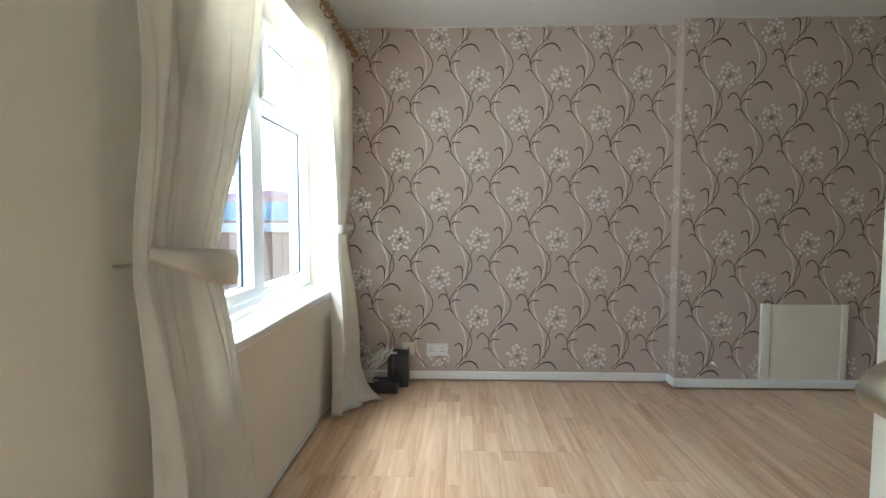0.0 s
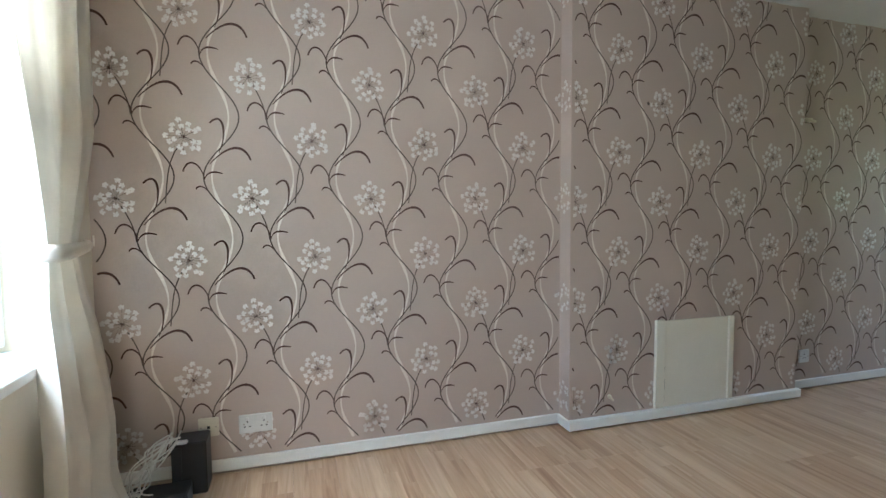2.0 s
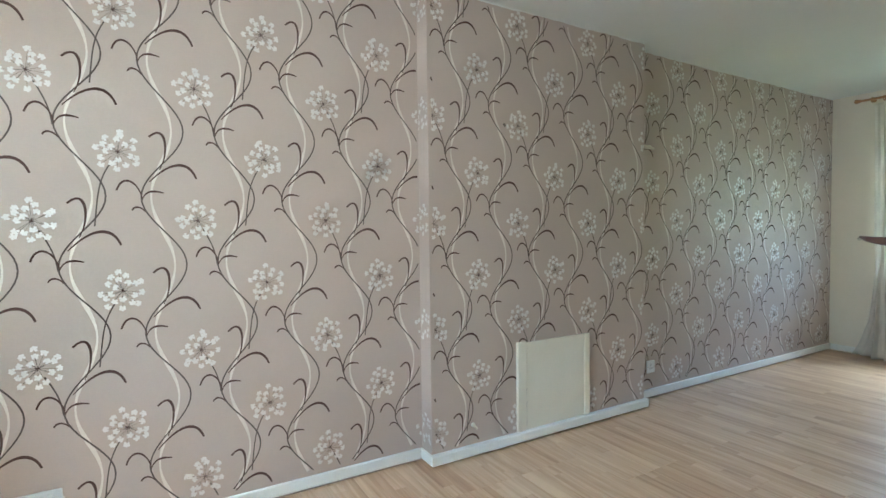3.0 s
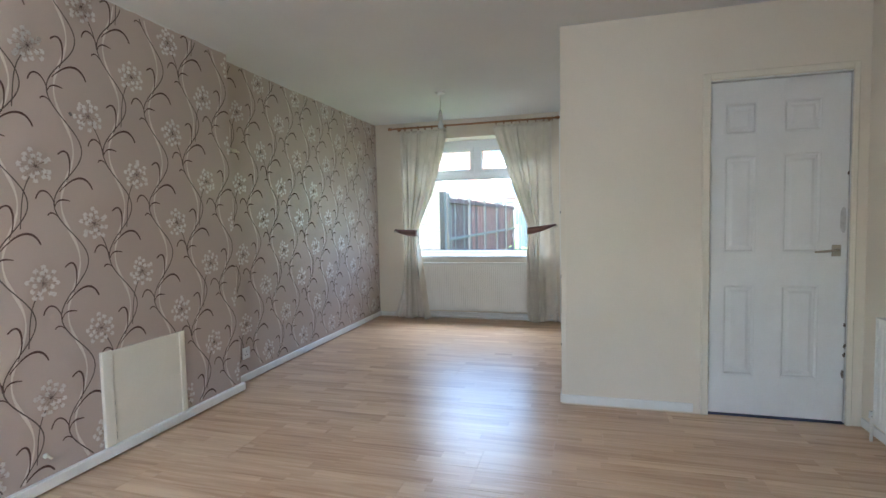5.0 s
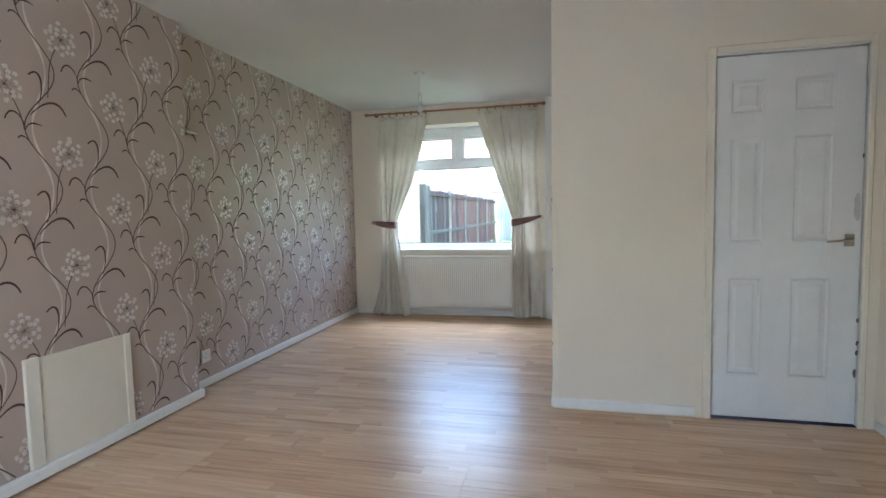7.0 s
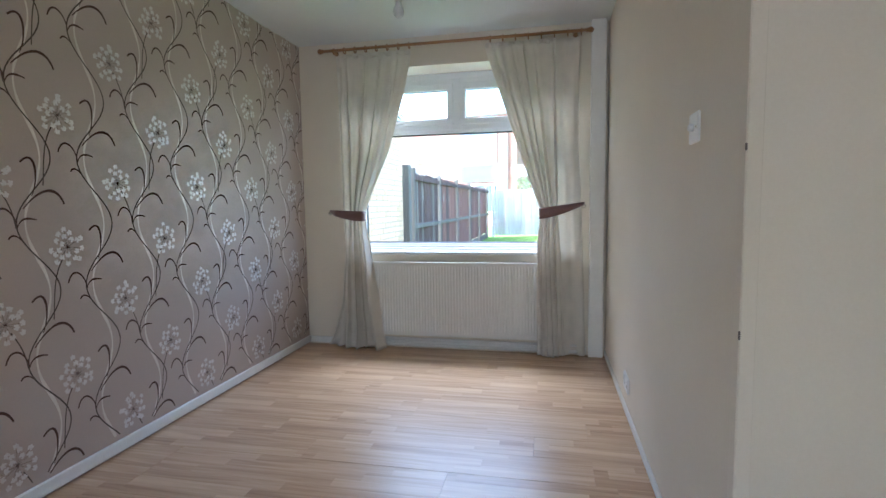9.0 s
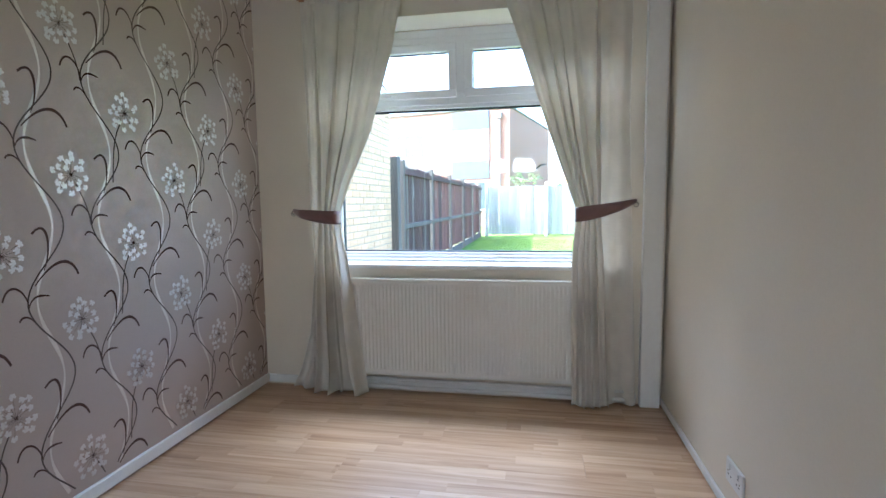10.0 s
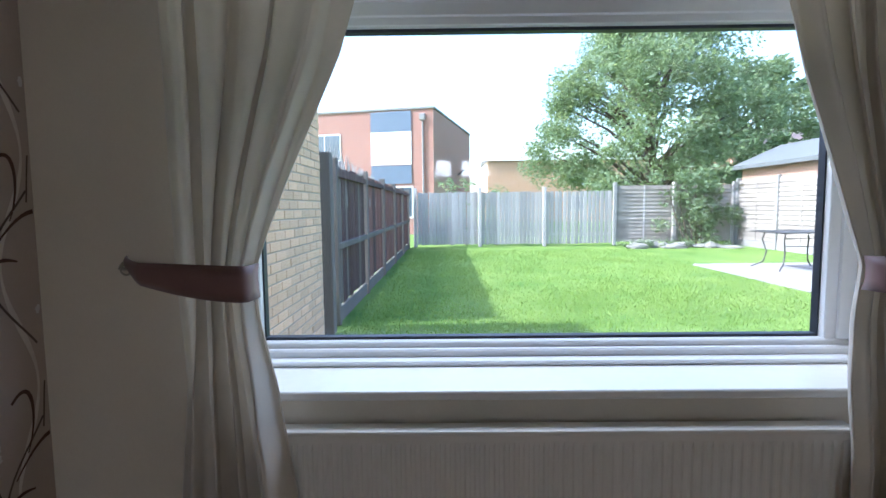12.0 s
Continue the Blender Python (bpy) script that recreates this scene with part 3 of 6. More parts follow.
def bez(p, n):
    p = [Vector((a, b)) for a, b in p]
    out = []
    for i in range(n + 1):
        t = i / n
        if len(p) == 3:
            out.append((1 - t) ** 2 * p[0] + 2 * t * (1 - t) * p[1] + t * t * p[2])
        else:
            out.append((1 - t) ** 3 * p[0] + 3 * t * (1 - t) ** 2 * p[1] + 3 * t * t * (1 - t) * p[2] + t ** 3 * p[3])
    return out


# hooked leaves, from a vine's branching point: control points, width at the root, middle and tip
HOOKS = [
    ([(10, 20), (34, 48), (56, 52), (65, 26)], 1.3, 3.9, 2.4),
    ([(22, 36), (34, 58), (32, 100), (11, 78)], 1.1, 3.3, 2.4),
    ([(2, -3), (-2, 22), (-20, 30), (-26, 8)], 1.1, 2.7, 2.0),
    ([(2, -2), (6, 10), (16, 9), (26, 6)], 1.1, 2.9, 1.4),
    ([(5, -19), (0, -11), (-8, -11), (-10, -17)], 1.1, 2.5, 1.8),
]


class Print:
    """The print on one flat stretch of wall facing -y (or -x past a fold), clipped to it."""

    def __init__(self, y, x0, x1, z0, z1, ax, az, fold=None):
        self.fold = fold                # x at which the paper turns the corner towards the room
        self.y, self.x0, self.x1, self.z0, self.z1, self.ax, self.az = y, x0, x1, z0, z1, ax, az
        self.m = {k: ([], []) for k in ("ink", "ink_soft", "pearl", "foil")}

    def poly(self, key, pts, lift):
        if any(not (self.x0 < p[0] < self.x1 and self.z0 < p[1] < self.z1) for p in pts):
            return
        v, f = self.m[key]
        f.append(tuple(range(len(v), len(v) + len(pts))))
        v.extend((self.fold - lift, self.y - (p[0] - self.fold), p[1]) if self.fold else (p[0], self.y - lift, p[1]) for p in pts)

    def stroke(self, key, pts, widths, lift):
        n = len(pts)
        side = []
        for i, p in enumerate(pts):
            d = (pts[min(i + 1, n - 1)] - pts[max(i - 1, 0)]).normalized()
            w = widths(i / (n - 1)) * U * 0.5
            side.append((p + Vector((-d.y, d.x)) * w, p - Vector((-d.y, d.x)) * w))
        for a, b in zip(side, side[1:]):
            self.poly(key, (a[0], a[1], b[1], b[0]), lift)

    def flower(self, cx, cz, rnd):
        spots = []
        for k in range(21):
            r = 24.0 * math.sqrt((k + 1.4) / 21)
            a = k * 2.39996 + rnd.uniform(-0.2, 0.2)
            spots.append((r, a, r * math.cos(a), r * math.sin(a)))
        for r, a, px, pz in spots:
            self.stroke("ink_soft", [Vector((cx, cz)), Vector((cx + px * U * 0.9, cz + pz * U * 0.9))], lambda t: 0.35, 0.0010)
        # each floret is a small fan of petals turned outwards
        for r, a, px, pz in spots[1:]:
            turn = a + rnd.uniform(-0.35, 0.35)
            for q in (-1.9, -0.75, 0.1, 0.95, 2.1):
                c, s = math.cos(turn + q), math.sin(turn + q)
                n = (3.8 if abs(q) > 1.5 else 5.0) * rnd.uniform(0.85, 1.1)
                pts = [(px - 0.3 * c, pz - 0.3 * s), (px + 0.7 * n * c + 1.8 * s, pz + 0.7 * n * s - 1.8 * c), (px + n * c, pz + n * s), (px + 0.7 * n * c - 1.8 * s, pz + 0.7 * n * s + 1.8 * c)]
                self.poly("foil", [Vector((cx + u * U, cz + v * U)) for u, v in pts], 0.0015)
        for q in range(5):
            b = q * 1.2566 + rnd.random()
            self.stroke("ink", [Vector((cx, cz)), Vector((cx + 3.0 * U * math.cos(b), cz + 3.0 * U * math.sin(b)))], lambda t: 1.1 - 0.8 * t, 0.0019)

    def draw(self):
        rnd = random.Random(7)
        nx = int((self.x1 - self.x0) / REP) + 4
        i0 = math.floor((self.x0 - self.ax) / REP) - 1
        for i in range(i0, i0 + nx):
            for j in range(-1, 6):
                for half in (0, 1):
                    # branching point of a vine; every second vine bears the flowers
                    bx = self.ax + i * REP + (-65 + 88 * half) * U
                    bz = self.az + j * REP + (-144 + 87 * half) * U
                    wave = lambda amp, mid, n=24: [Vector((bx + (mid - amp * math.cos(2 * math.pi * t / n)) * U, bz - (t / n) * REP)) for t in range(n + 1)]
                    self.stroke("pearl", wave(12.5, 24), lambda t: 3.6 - 1.6 * math.cos(4 * math.pi * t), 0.0006)
                    self.stroke("ink_soft", wave(25, 25.5), lambda t: 1.9, 0.0010)
                    for pts, w0, w1, w2 in HOOKS:
                        c = [Vector((bx + p.x * U, bz + p.y * U)) for p in bez(pts, 12)]
                        self.stroke("ink", c, lambda t, w0=w0, w1=w1, w2=w2: (w0 + (w1 - w0) * t / 0.6) if t < 0.6 else (w1 + (w2 - w1) * (t - 0.6) / 0.4), 0.0014)
                    if half == 0:
                        for pts in ([(56, 128), (42, 106), (42, 84), (38, 50)], [(-17, 46), (-7, 28), (-2, 16), (0, -4)]):
                            c = [Vector((bx + p.x * U, bz + p.y * U)) for p in bez(pts, 10)]
                            self.stroke("ink_soft", c, lambda t: 1.6, 0.0010)
                        self.flower(bx + 65 * U, bz + 144 * U, rnd)
                        self.flower(bx + (65 - 88) * U, bz + (144 - 87 + 0) * U, rnd)

    def build(self, wall, layers=("ink", "ink_soft", "pearl", "foil")):
        self.draw()
        names = {"ink": ("leaf_print", "dark brown printed leaves"), "ink_soft": ("stem_print", "thin brown printed stems"), "pearl": ("ribbon_print", "pale pearl printed ribbons"), "foil": ("flower_print", "silvery printed flower heads")}
        for key in layers:
            v, f = self.m[key]
            me = bpy.data.meshes.new(names[key][0])
            me.from_pydata(v, [], f)
            me.materials.append(M[key])
            ob = new(names[key][0], me)
            ob.parent = wall
            tagged(ob, names[key][1], kind="stuff")


north, breast = bpy.data.objects["wall_north"], bpy.data.objects["chimney_breast"]
Print(Y_N, X_FRONT + 0.004, X_B0 - 0.002, 0.068, Z_C - 0.004, -0.515, 0.975).build(north)
Print(Y_BREAST, X_B0 + 0.012, X_B1 - 0.004, 0.066, Z_C - 0.004, 1.607, 0.957).build(breast)
Print(Y_N, X_B1 + 0.004, X_REAR - 0.004, 0.068, Z_C - 0.004, 3.146, 0.975).build(north)
# worn corner of the breast where the paper folds round: the brown ink has rubbed off
Print(Y_N, X_B0 + 0.003, X_B0 + 0.101, 0.068, Z_C - 0.004, -0.515, 0.975, X_B0).build(breast, ("pearl", "foil"))

# uneven painted edge where the paper meets the ceiling
for wall, y, xa, xb in ((north, Y_N, X_FRONT + 0.004, X_B0 - 0.003), (breast, Y_BREAST, X_B0 + 0.003, X_B1 - 0.003), (north, Y_N, X_B1 + 0.003, X_REAR - 0.004)):
    bm = bmesh.new()
    n = int((xb - xa) / 0.018)
    cols = []
    for i in range(n + 1):
        px = xa + (xb - xa) * i / n
        drop = 0.007 + 0.006 * noise.noise((px * 3.1, y, 4.0)) + 0.005 * noise.noise((px * 19, y, 9.0))
        cols.append([bm.verts.new((px, y - 0.0022, zz)) for zz in (Z_C - 0.0005, Z_C - max(0.002, drop))])
    for p, q in zip(cols, cols[1:]):
        bm.faces.new((p[0], q[0], q[1], p[1]))
    part("paint_edge", bm, "ceiling", wall, "uneven edge of ceiling paint over the paper")

# ---------- curtains ----------
def curtain(name, side, x, rows, folds, label, group, into, tail=0.0, seed=1, lean=((0, 0), (1, 0)), fall=()):
    """A hanging cloth in a plane of constant x. rows: z, outer y, inner y, fold depth, from the floor up. into: +1 or -1, the way to the room."""
    rnd = random.Random(seed)
    nu, nv = 150, 90
    z0, z1 = rows[0][0], rows[-1][0]
    ph = [rnd.uniform(0, 6.28) for _ in range(4)]
    bm = bmesh.new()
    grid = []
    for j in range(nv + 1):
        z = z0 + (z1 - z0) * j / nv
        yo, yi, amp = lerp_table(rows, z)
        away = float(np.interp(z, [r[0] for r in lean], [r[1] for r in lean]))
        line = []
        for i in range(nu + 1):
            u = i / nu
            # uneven folds: the phase is warped, and drifts slowly with the height
            w = u + 0.035 * math.sin(2 * math.pi * 1.5 * u + ph[0]) + 0.02 * math.sin(7 * u + 1.1 * z + ph[1])
            s = math.sin(2 * math.pi * folds * w + 0.5 * math.sin(1.7 * z + ph[2]))
            s = 0.5 * s + 0.5 * (2 * abs(math.sin(math.pi * folds * w + 0.9 * z + ph[1])) ** 0.8 - 1)
            s += 0.10 * math.sin(2 * math.pi * folds * 2.6 * w + 1.3 * z + ph[0]) * min(1, amp / 0.03)
            f = amp * (0.85 * s + 0.35 * math.sin(2 * math.pi * folds * 0.5 * w + ph[3] + 0.8 * z) + 0.16 * noise.noise((u * 9, z * 4, seed)) + 0.06 * noise.noise((u * 22, z * 2.2, seed + 3)))
            y = yo + (yi - yo) * u + 0.35 * amp * math.cos(2 * math.pi * folds * w) * (1 if yi > yo else -1) * min(1, 4 * u * (1 - u) + 0.2)
            xx = x + into * (0.028 + away + 1.18 * f)
            if z < 0.24 and tail:
                xx += into * tail * ((0.24 - z) / 0.24) ** 1.8 * math.exp(-((u - 0.35) / 0.25) ** 2)
            if z < 0.16:
                # the hem breaks unevenly on the floor
                xx += into * 0.045 * (0.16 - z) / 0.16 * noise.noise((u * 6, 2.0, seed))
                y += 0.03 * (0.16 - z) / 0.16 * noise.noise((u * 5, 7.0, seed))
            line.append(bm.verts.new((xx, y, z + 0.008 * math.sin(9 * u + ph[1]) * (1 if j == 0 else 0))))
        grid.append(line)
    for a, b in zip(grid, grid[1:]):
        for k in range(nu):
            bm.faces.new((a[k], a[k + 1], b[k + 1], b[k]))
    cm = (rows[0][1] + rows[0][2]) / 2
    root = thing(name, (x + into * 0.03, cm, 0), label, "curtain", group)
    ob = part("drape", bm, "curtain", root, smooth=True)
    so = ob.modifiers.new("thick", "SOLIDIFY")
    so.thickness, so.offset = 0.0025, 0
    if fall:
        # the outer edge of the cloth hangs straight behind the tieback
        bm = bmesh.new()
        grid = []
        for j in range(61):
            z = fall[0][0] + (fall[-1][0] - fall[0][0]) * j / 60
            fo, fi, fx = lerp_table(fall, z)
            grid.append([])
            for i in range(41):
                u = i / 40
                wv = 0.009 * math.sin(2 * math.pi * 1.6 * u + ph[2] + 0.4 * z) + 0.005 * noise.noise((u * 5, z * 1.7, seed + 5)) + (0.02 * (0.2 - z) / 0.2 * math.sin(9 * u + ph[1]) if z < 0.2 else 0)
                grid[-1].append(bm.verts.new((fx + into * wv, fo + (fi - fo) * u, z)))
        for a, b in zip(grid, grid[1:]):
            for k in range(40):
                bm.faces.new((a[k], a[k + 1], b[k + 1], b[k]))
        ob = part("outer_fall", bm, "curtain", root, "loose outer edge of the cloth", smooth=True)
        so = ob.modifiers.new("thick", "SOLIDIFY")
        so.thickness, so.offset = 0.0025, 0
    # heading tape along the top
    bm = bmesh.new()
    yo, yi = rows[-1][1:3]
    n = 60
    v = []
    for i in range(n + 1):
        u = i / n
        f = 0.011 * math.sin(2 * math.pi * folds * 1.5 * u + ph[0])
        y = yo + (yi - yo) * u
        v.append([bm.verts.new((x + into * (0.034 + f + o), y, z)) for o, z in ((0, z1 - 0.028), (0.002, z1 - 0.012), (0, z1 + 0.006))])
    for a, b in zip(v, v[1:]):
        bm.faces.new((a[0], b[0], b[1], a[1])), bm.faces.new((a[1], b[1], b[2], a[2]))
    h = part("heading", bm, "curtain", root, "gathered heading tape", smooth=True)
    so = h.modifiers.new("thick", "SOLIDIFY")
    so.thickness, so.offset = 0.003, 0
    return root


def tieback(x, y_hook, y_in, z, into, material, label, width=0.075, group="tiebacks", rise=0.02, reach=0.112, start=0.035):
    """A shaped band that holds a curtain to a wall hook: broad round the cloth, pointed at the hook."""
    root = thing("curtain_tieback", (x, y_hook, z), label, "tieback", group)
    bm = bmesh.new()
    n = 28
    rows = []
    for i in range(n + 1):
        t = i / n
        y = y_hook + (y_in - y_hook) * min(1.0, t * 1.08)
        wide = width * (0.24 + 0.76 * math.sin(min(1, t * 1.15) * math.pi / 2))
        out = start + reach * min(1, t / 0.28) ** 0.8
        if t > 0.92:
            out -= (t - 0.92) * 0.9
        top = z + rise * (1 - t) + 0.4 * width
        rows.append([bm.verts.new((x + into * (out + b), y, top - wide * k)) for k, b in ((1.0, -0.006), (0.7, 0.002), (0.3, 0.003), (0.0, -0.004))])
    for a, b in zip(rows, rows[1:]):
        for k in range(3):
            bm.faces.new((a[k], a[k + 1], b[k + 1], b[k]))
    ob = part("band", bm, material, root, smooth=True)
    so = ob.modifiers.new("thick", "SOLIDIFY")
    so.thickness, so.offset = 0.005, 0
    bm = bmesh.new()
    d = 1 if y_in > y_hook else -1
    tube(bm, [(x, y_hook - d * 0.012, z + rise), (x + into * 0.025, y_hook - d * 0.012, z + rise), (x + into * 0.05, y_hook - d * 0.006, z + rise + 0.004), (x + into * 0.052, y_hook + d * 0.004, z + rise + 0.016)], 0.004, 6)
    ring(bm, (x + into * 0.045, y_hook + d * 0.004, z + rise), 0.012, 0.0025, "x", 12, 5)
    part("hook", bm, "metal", root, "small brass hook and ring", smooth=True)
    return root


REAR_L = [(0.012, 3.04, 2.71, 0.044), (0.32, 3.03, 2.763, 0.040), (0.8, 3.005, 2.82, 0.028), (0.95, 2.99, 2.85, 0.020), (1.06, 2.985, 2.86, 0.016), (1.15, 2.985, 2.83, 0.022), (1.26, 2.985, 2.785, 0.030), (1.53, 2.985, 2.662, 0.040), (1.97, 2.985, 2.53, 0.042), (2.2, 2.985, 2.475, 0.030), (2.264, 2.985, 2.465, 0.014)]
REAR_R = [(0.012, 1.345, 1.54, 0.036), (0.4, 1.362, 1.546, 0.034), (0.8, 1.385, 1.546, 0.026), (0.98, 1.395, 1.53, 0.020), (1.07, 1.40, 1.519, 0.016), (1.2, 1.40, 1.565, 0.022), (1.48, 1.41, 1.663, 0.030), (2.04, 1.415, 1.85, 0.032), (2.2, 1.415, 1.905, 0.024), (2.264, 1.415, 1.915, 0.014)]
FALL_L = [(0.012, 3.20, 3.01, 5.690), (0.12, 3.15, 3.0, 5.705), (0.35, 3.085, 2.99, 5.715), (0.8, 3.045, 2.975, 5.725), (1.06, 3.06, 2.97, 5.725), (1.8, 3.06, 2.955, 5.705), (2.264, 3.055, 2.95, 5.665)]
FALL_R = [(0.012, 1.20, 1.375, 5.715), (0.5, 1.215, 1.39, 5.728), (1.07, 1.235, 1.40, 5.735), (1.56, 1.255, 1.43, 5.720), (2.264, 1.258, 1.44, 5.665)]
curtain("curtain", 1, 5.69, REAR_L, 4, "cream cotton curtain tied back beside the garden window", "garden window curtains", -1, tail=0.03, seed=3, fall=FALL_L)
curtain("curtain", -1, 5.69, REAR_R, 5, "cream cotton curtain tied back beside the garden window", "garden window curtains", -1, seed=8, lean=((0.0, 0.015), (0.65, 0.010), (0.95, -0.03), (1.5, -0.035), (2.26, 0.0)), fall=FALL_R)
tieback(5.745, 3.165, 2.852, 1.055, -1, "mauve", "mauve satin curtain tieback on a wall hook", group="mauve tiebacks", rise=0.015)
tieback(5.745, 1.215, 1.53, 1.06, -1, "mauve", "mauve satin curtain tieback on a wall hook", group="mauve tiebacks", rise=0.045)

FRONT_L = [(0.012, 1.085, 1.63, 0.056), (0.18, 1.08, 1.61, 0.056), (0.5, 1.075, 1.57, 0.052), (0.79, 1.06, 1.51, 0.038), (0.97, 1.05, 1.455, 0.020), (1.05, 1.05, 1.45, 0.020), (1.2, 1.055, 1.51, 0.034), (1.46, 1.065, 1.637, 0.052), (1.89, 1.07, 1.79, 0.056), (2.1, 1.07, 1.84, 0.036), (2.17, 1.07, 1.85, 0.016)]
FRONT_R = [(0.012, 3.15, 2.72, 0.040), (0.15, 3.20, 2.73, 0.040), (0.4, 3.24, 2.74, 0.038), (0.75, 3.20, 2.765, 0.032), (0.95, 3.12, 2.80, 0.022), (1.07, 3.08, 2.82, 0.016), (1.2, 3.16, 2.79, 0.022), (1.5, 3.30, 2.70, 0.032), (1.9, 3.34, 2.60, 0.034), (2.1, 3.35, 2.57, 0.026), (2.17, 3.35, 2.56, 0.014)]
curtain("curtain", -1, -0.845, FRONT_L, 3.4, "cream cotton curtain tied back beside the street window", "street window curtains", 1, seed=5, lean=((0.0, 0.02), (0.7, 0.015), (1.0, 0.0), (1.3, 0.015), (2.2, 0.02)))
curtain("curtain", 1, -0.85, FRONT_R, 3.2, "cream cotton curtain gathered in the corner, trailing on the floor", "street window curtains", 1, tail=0.20, seed=11, lean=((0.0, 0.04), (0.4, 0.04), (0.9, 0.0), (2.2, 0.0)))
tieback(-0.872, 1.085, 1.462, 0.985, 1, "curtain", "cream cotton curtain tieback on a wall hook", 0.10, "cream tiebacks", 0.03, 0.034, 0.072)
tieback(-0.872, 3.20, 2.812, 1.06, 1, "curtain", "cream cotton curtain tieback on a wall hook", 0.055, "cream tiebacks", 0.0, 0.065)


def curtain_pole(x, y0, y1, z, label, rings_at, into):
    root = thing("curtain_pole", (x, (y0 + y1) / 2, z), label, "curtain pole")
    part("rod", tube(bmesh.new(), [(x, y0, z), (x, y1, z)], 0.011, 12), "wood", root, smooth=True)
    for y, d in ((y0, -1), (y1, 1)):
        bm = tube(bmesh.new(), [(x, y + d * a, z) for a in (0.0, 0.008, 0.012, 0.024, 0.04, 0.05)], [0.012, 0.017, 0.012, 0.02, 0.018, 0.004], 12)
        part("finial", bm, "wood", root, smooth=True)
    for y in rings_at:
        part("ring", ring(bmesh.new(), (x, y, z - 0.008), 0.022, 0.0045, "y", 14, 6), "wood", root, smooth=True)
    for y in (y0 + 0.07, y1 - 0.07):
        bm = tube(bmesh.new(), [(x - into * 0.085, y, z), (x - into * 0.012, y, z)], [0.018, 0.009], 10)
        part("bracket", bm, "wood", root)


curtain_pole(5.675, 1.215, 3.16, 2.312, "varnished pine curtain pole with rings over the garden window", [1.25 + 0.09 * k for k in range(8)] + [2.48 + 0.085 * k for k in range(8)], -1)
curtain_pole(-0.80, 1.05, 3.34, 2.205, "varnished pine curtain pole with rings over the street window", [1.17 + 0.08 * k for k in range(8)] + [2.6 + 0.09 * k for k in range(9)], 1)

# ---------- doors ----------
def lever(parent, x, y, z, into, way, label="brass lever handle on a square rose"):
    """A lever handle on a plate; into: the side of the door along x, way: where the lever points along y."""
    bm = bmesh.new()
    box(bm, x, x + into * 0.006, y - 0.022, y + 0.022, z - 0.032, z + 0.032, bevel=0.002)
    h = part("handle_plate", bm, "metal", parent, "square brass plate")
    bm = tube(bmesh.new(), [(x + into * 0.004, y, z + 0.004), (x + into * 0.03, y, z + 0.004), (x + into * 0.045, y + way * 0.012, z + 0.004), (x + into * 0.047, y + way * 0.05, z), (x + into * 0.046, y + way * 0.1, z - 0.004), (x + into * 0.04, y + way * 0.118, z - 0.006)], [0.010, 0.009, 0.009, 0.007, 0.006, 0.005], 8)
    part("lever", bm, "metal", h, label, smooth=True)


COLS, ROWS = ((0.19, 0.458), (0.65, 0.89)), ((0.12, 0.397), (0.494, 0.783), (0.845, 0.937))


def panel_door(root, x0, x1, y0, y1, z0, z1, face):
    """Moulded six-panel leaf, its visible face at x0 or x1; panels sunk with a raised field."""
    w, h = y1 - y0, z1 - z0
    cols = [(y0 + a * w, y0 + b * w) for a, b in COLS]
    rows = [(z0 + a * h, z0 + b * h) for a, b in ROWS]
    sunk = 0.008
    bm = boxes((x0 + sunk, x1 - sunk, y0 + 0.001, y1 - 0.001, z0 + 0.001, z1 - 0.001))
    for a, b in ((y0, cols[0][0]), (cols[0][1], cols[1][0]), (cols[1][1], y1)):
        box(bm, x0, x1, a, b, z0, z1, bevel=0.0015)
    for a, b in cols:
        for c, d in ((z0, rows[0][0]), (rows[0][1], rows[1][0]), (rows[1][1], rows[2][0]), (rows[2][1], z1)):
            box(bm, x0 + 0.0002, x1 - 0.0002, a - 0.002, b + 0.002, c, d, bevel=0.0015)
    leaf = part("leaf", bm, "door", root, "white moulded leaf")
    for ya, yb in cols:
        for za, zb in rows:
            for side in face:
                xf = x0 if side < 0 else x1
                bm = bmesh.new()
                # ogee down from the frame, a flat groove, then the raised field
                steps = [(0.0, -0.0005), (0.004, 0.0015), (0.010, -0.001), (0.016, -0.0068), (0.030, -0.0068), (0.046, -0.0015)]
                loops = []
                for ins, out in steps:
                    loops.append([bm.verts.new((xf + side * out, a, b)) for a, b in ((ya + ins, za + ins), (yb - ins, za + ins), (yb - ins, zb - ins), (ya + ins, zb - ins))])
                for p, q in zip(loops, loops[1:]):
                    for k in range(4):
                        bm.faces.new((p[k], p[(k + 1) % 4], q[(k + 1) % 4], q[k]))
                bm.faces.new(loops[-1])
                part("panel", bm, "door", leaf)
    return leaf


# inner door in its frame, shut but for a hair
d1 = tagged(new("door_1"), "white six-panel inner door, shut, paint chipped along its edge", "door", kind="structure")
d1.location = (X_PIER, -0.16, 0)
leaf = panel_door(d1, 3.196, 3.236, -0.499, 0.199, 0.014, 1.968, (-1,))
lever(d1, 3.196, -0.446, 0.99, -1, 1)
rnd = random.Random(4)
for z in (1.42, 0.29, 0.40, 0.45, 0.57):
    y, hh = -0.499 + rnd.uniform(0.001, 0.012), rnd.uniform(0.012, 0.034)
    bm = bmesh.new()
    bm.faces.new([bm.verts.new((3.1948, y + (0.003 + rnd.uniform(0, 0.006)) * math.cos(a), z + hh * math.sin(a) * rnd.uniform(0.7, 1))) for a in [k * math.pi / 5 for k in range(10)]])
    part("paint_chip", bm, "chip", leaf, "worn bare patch")
bm = bmesh.new()
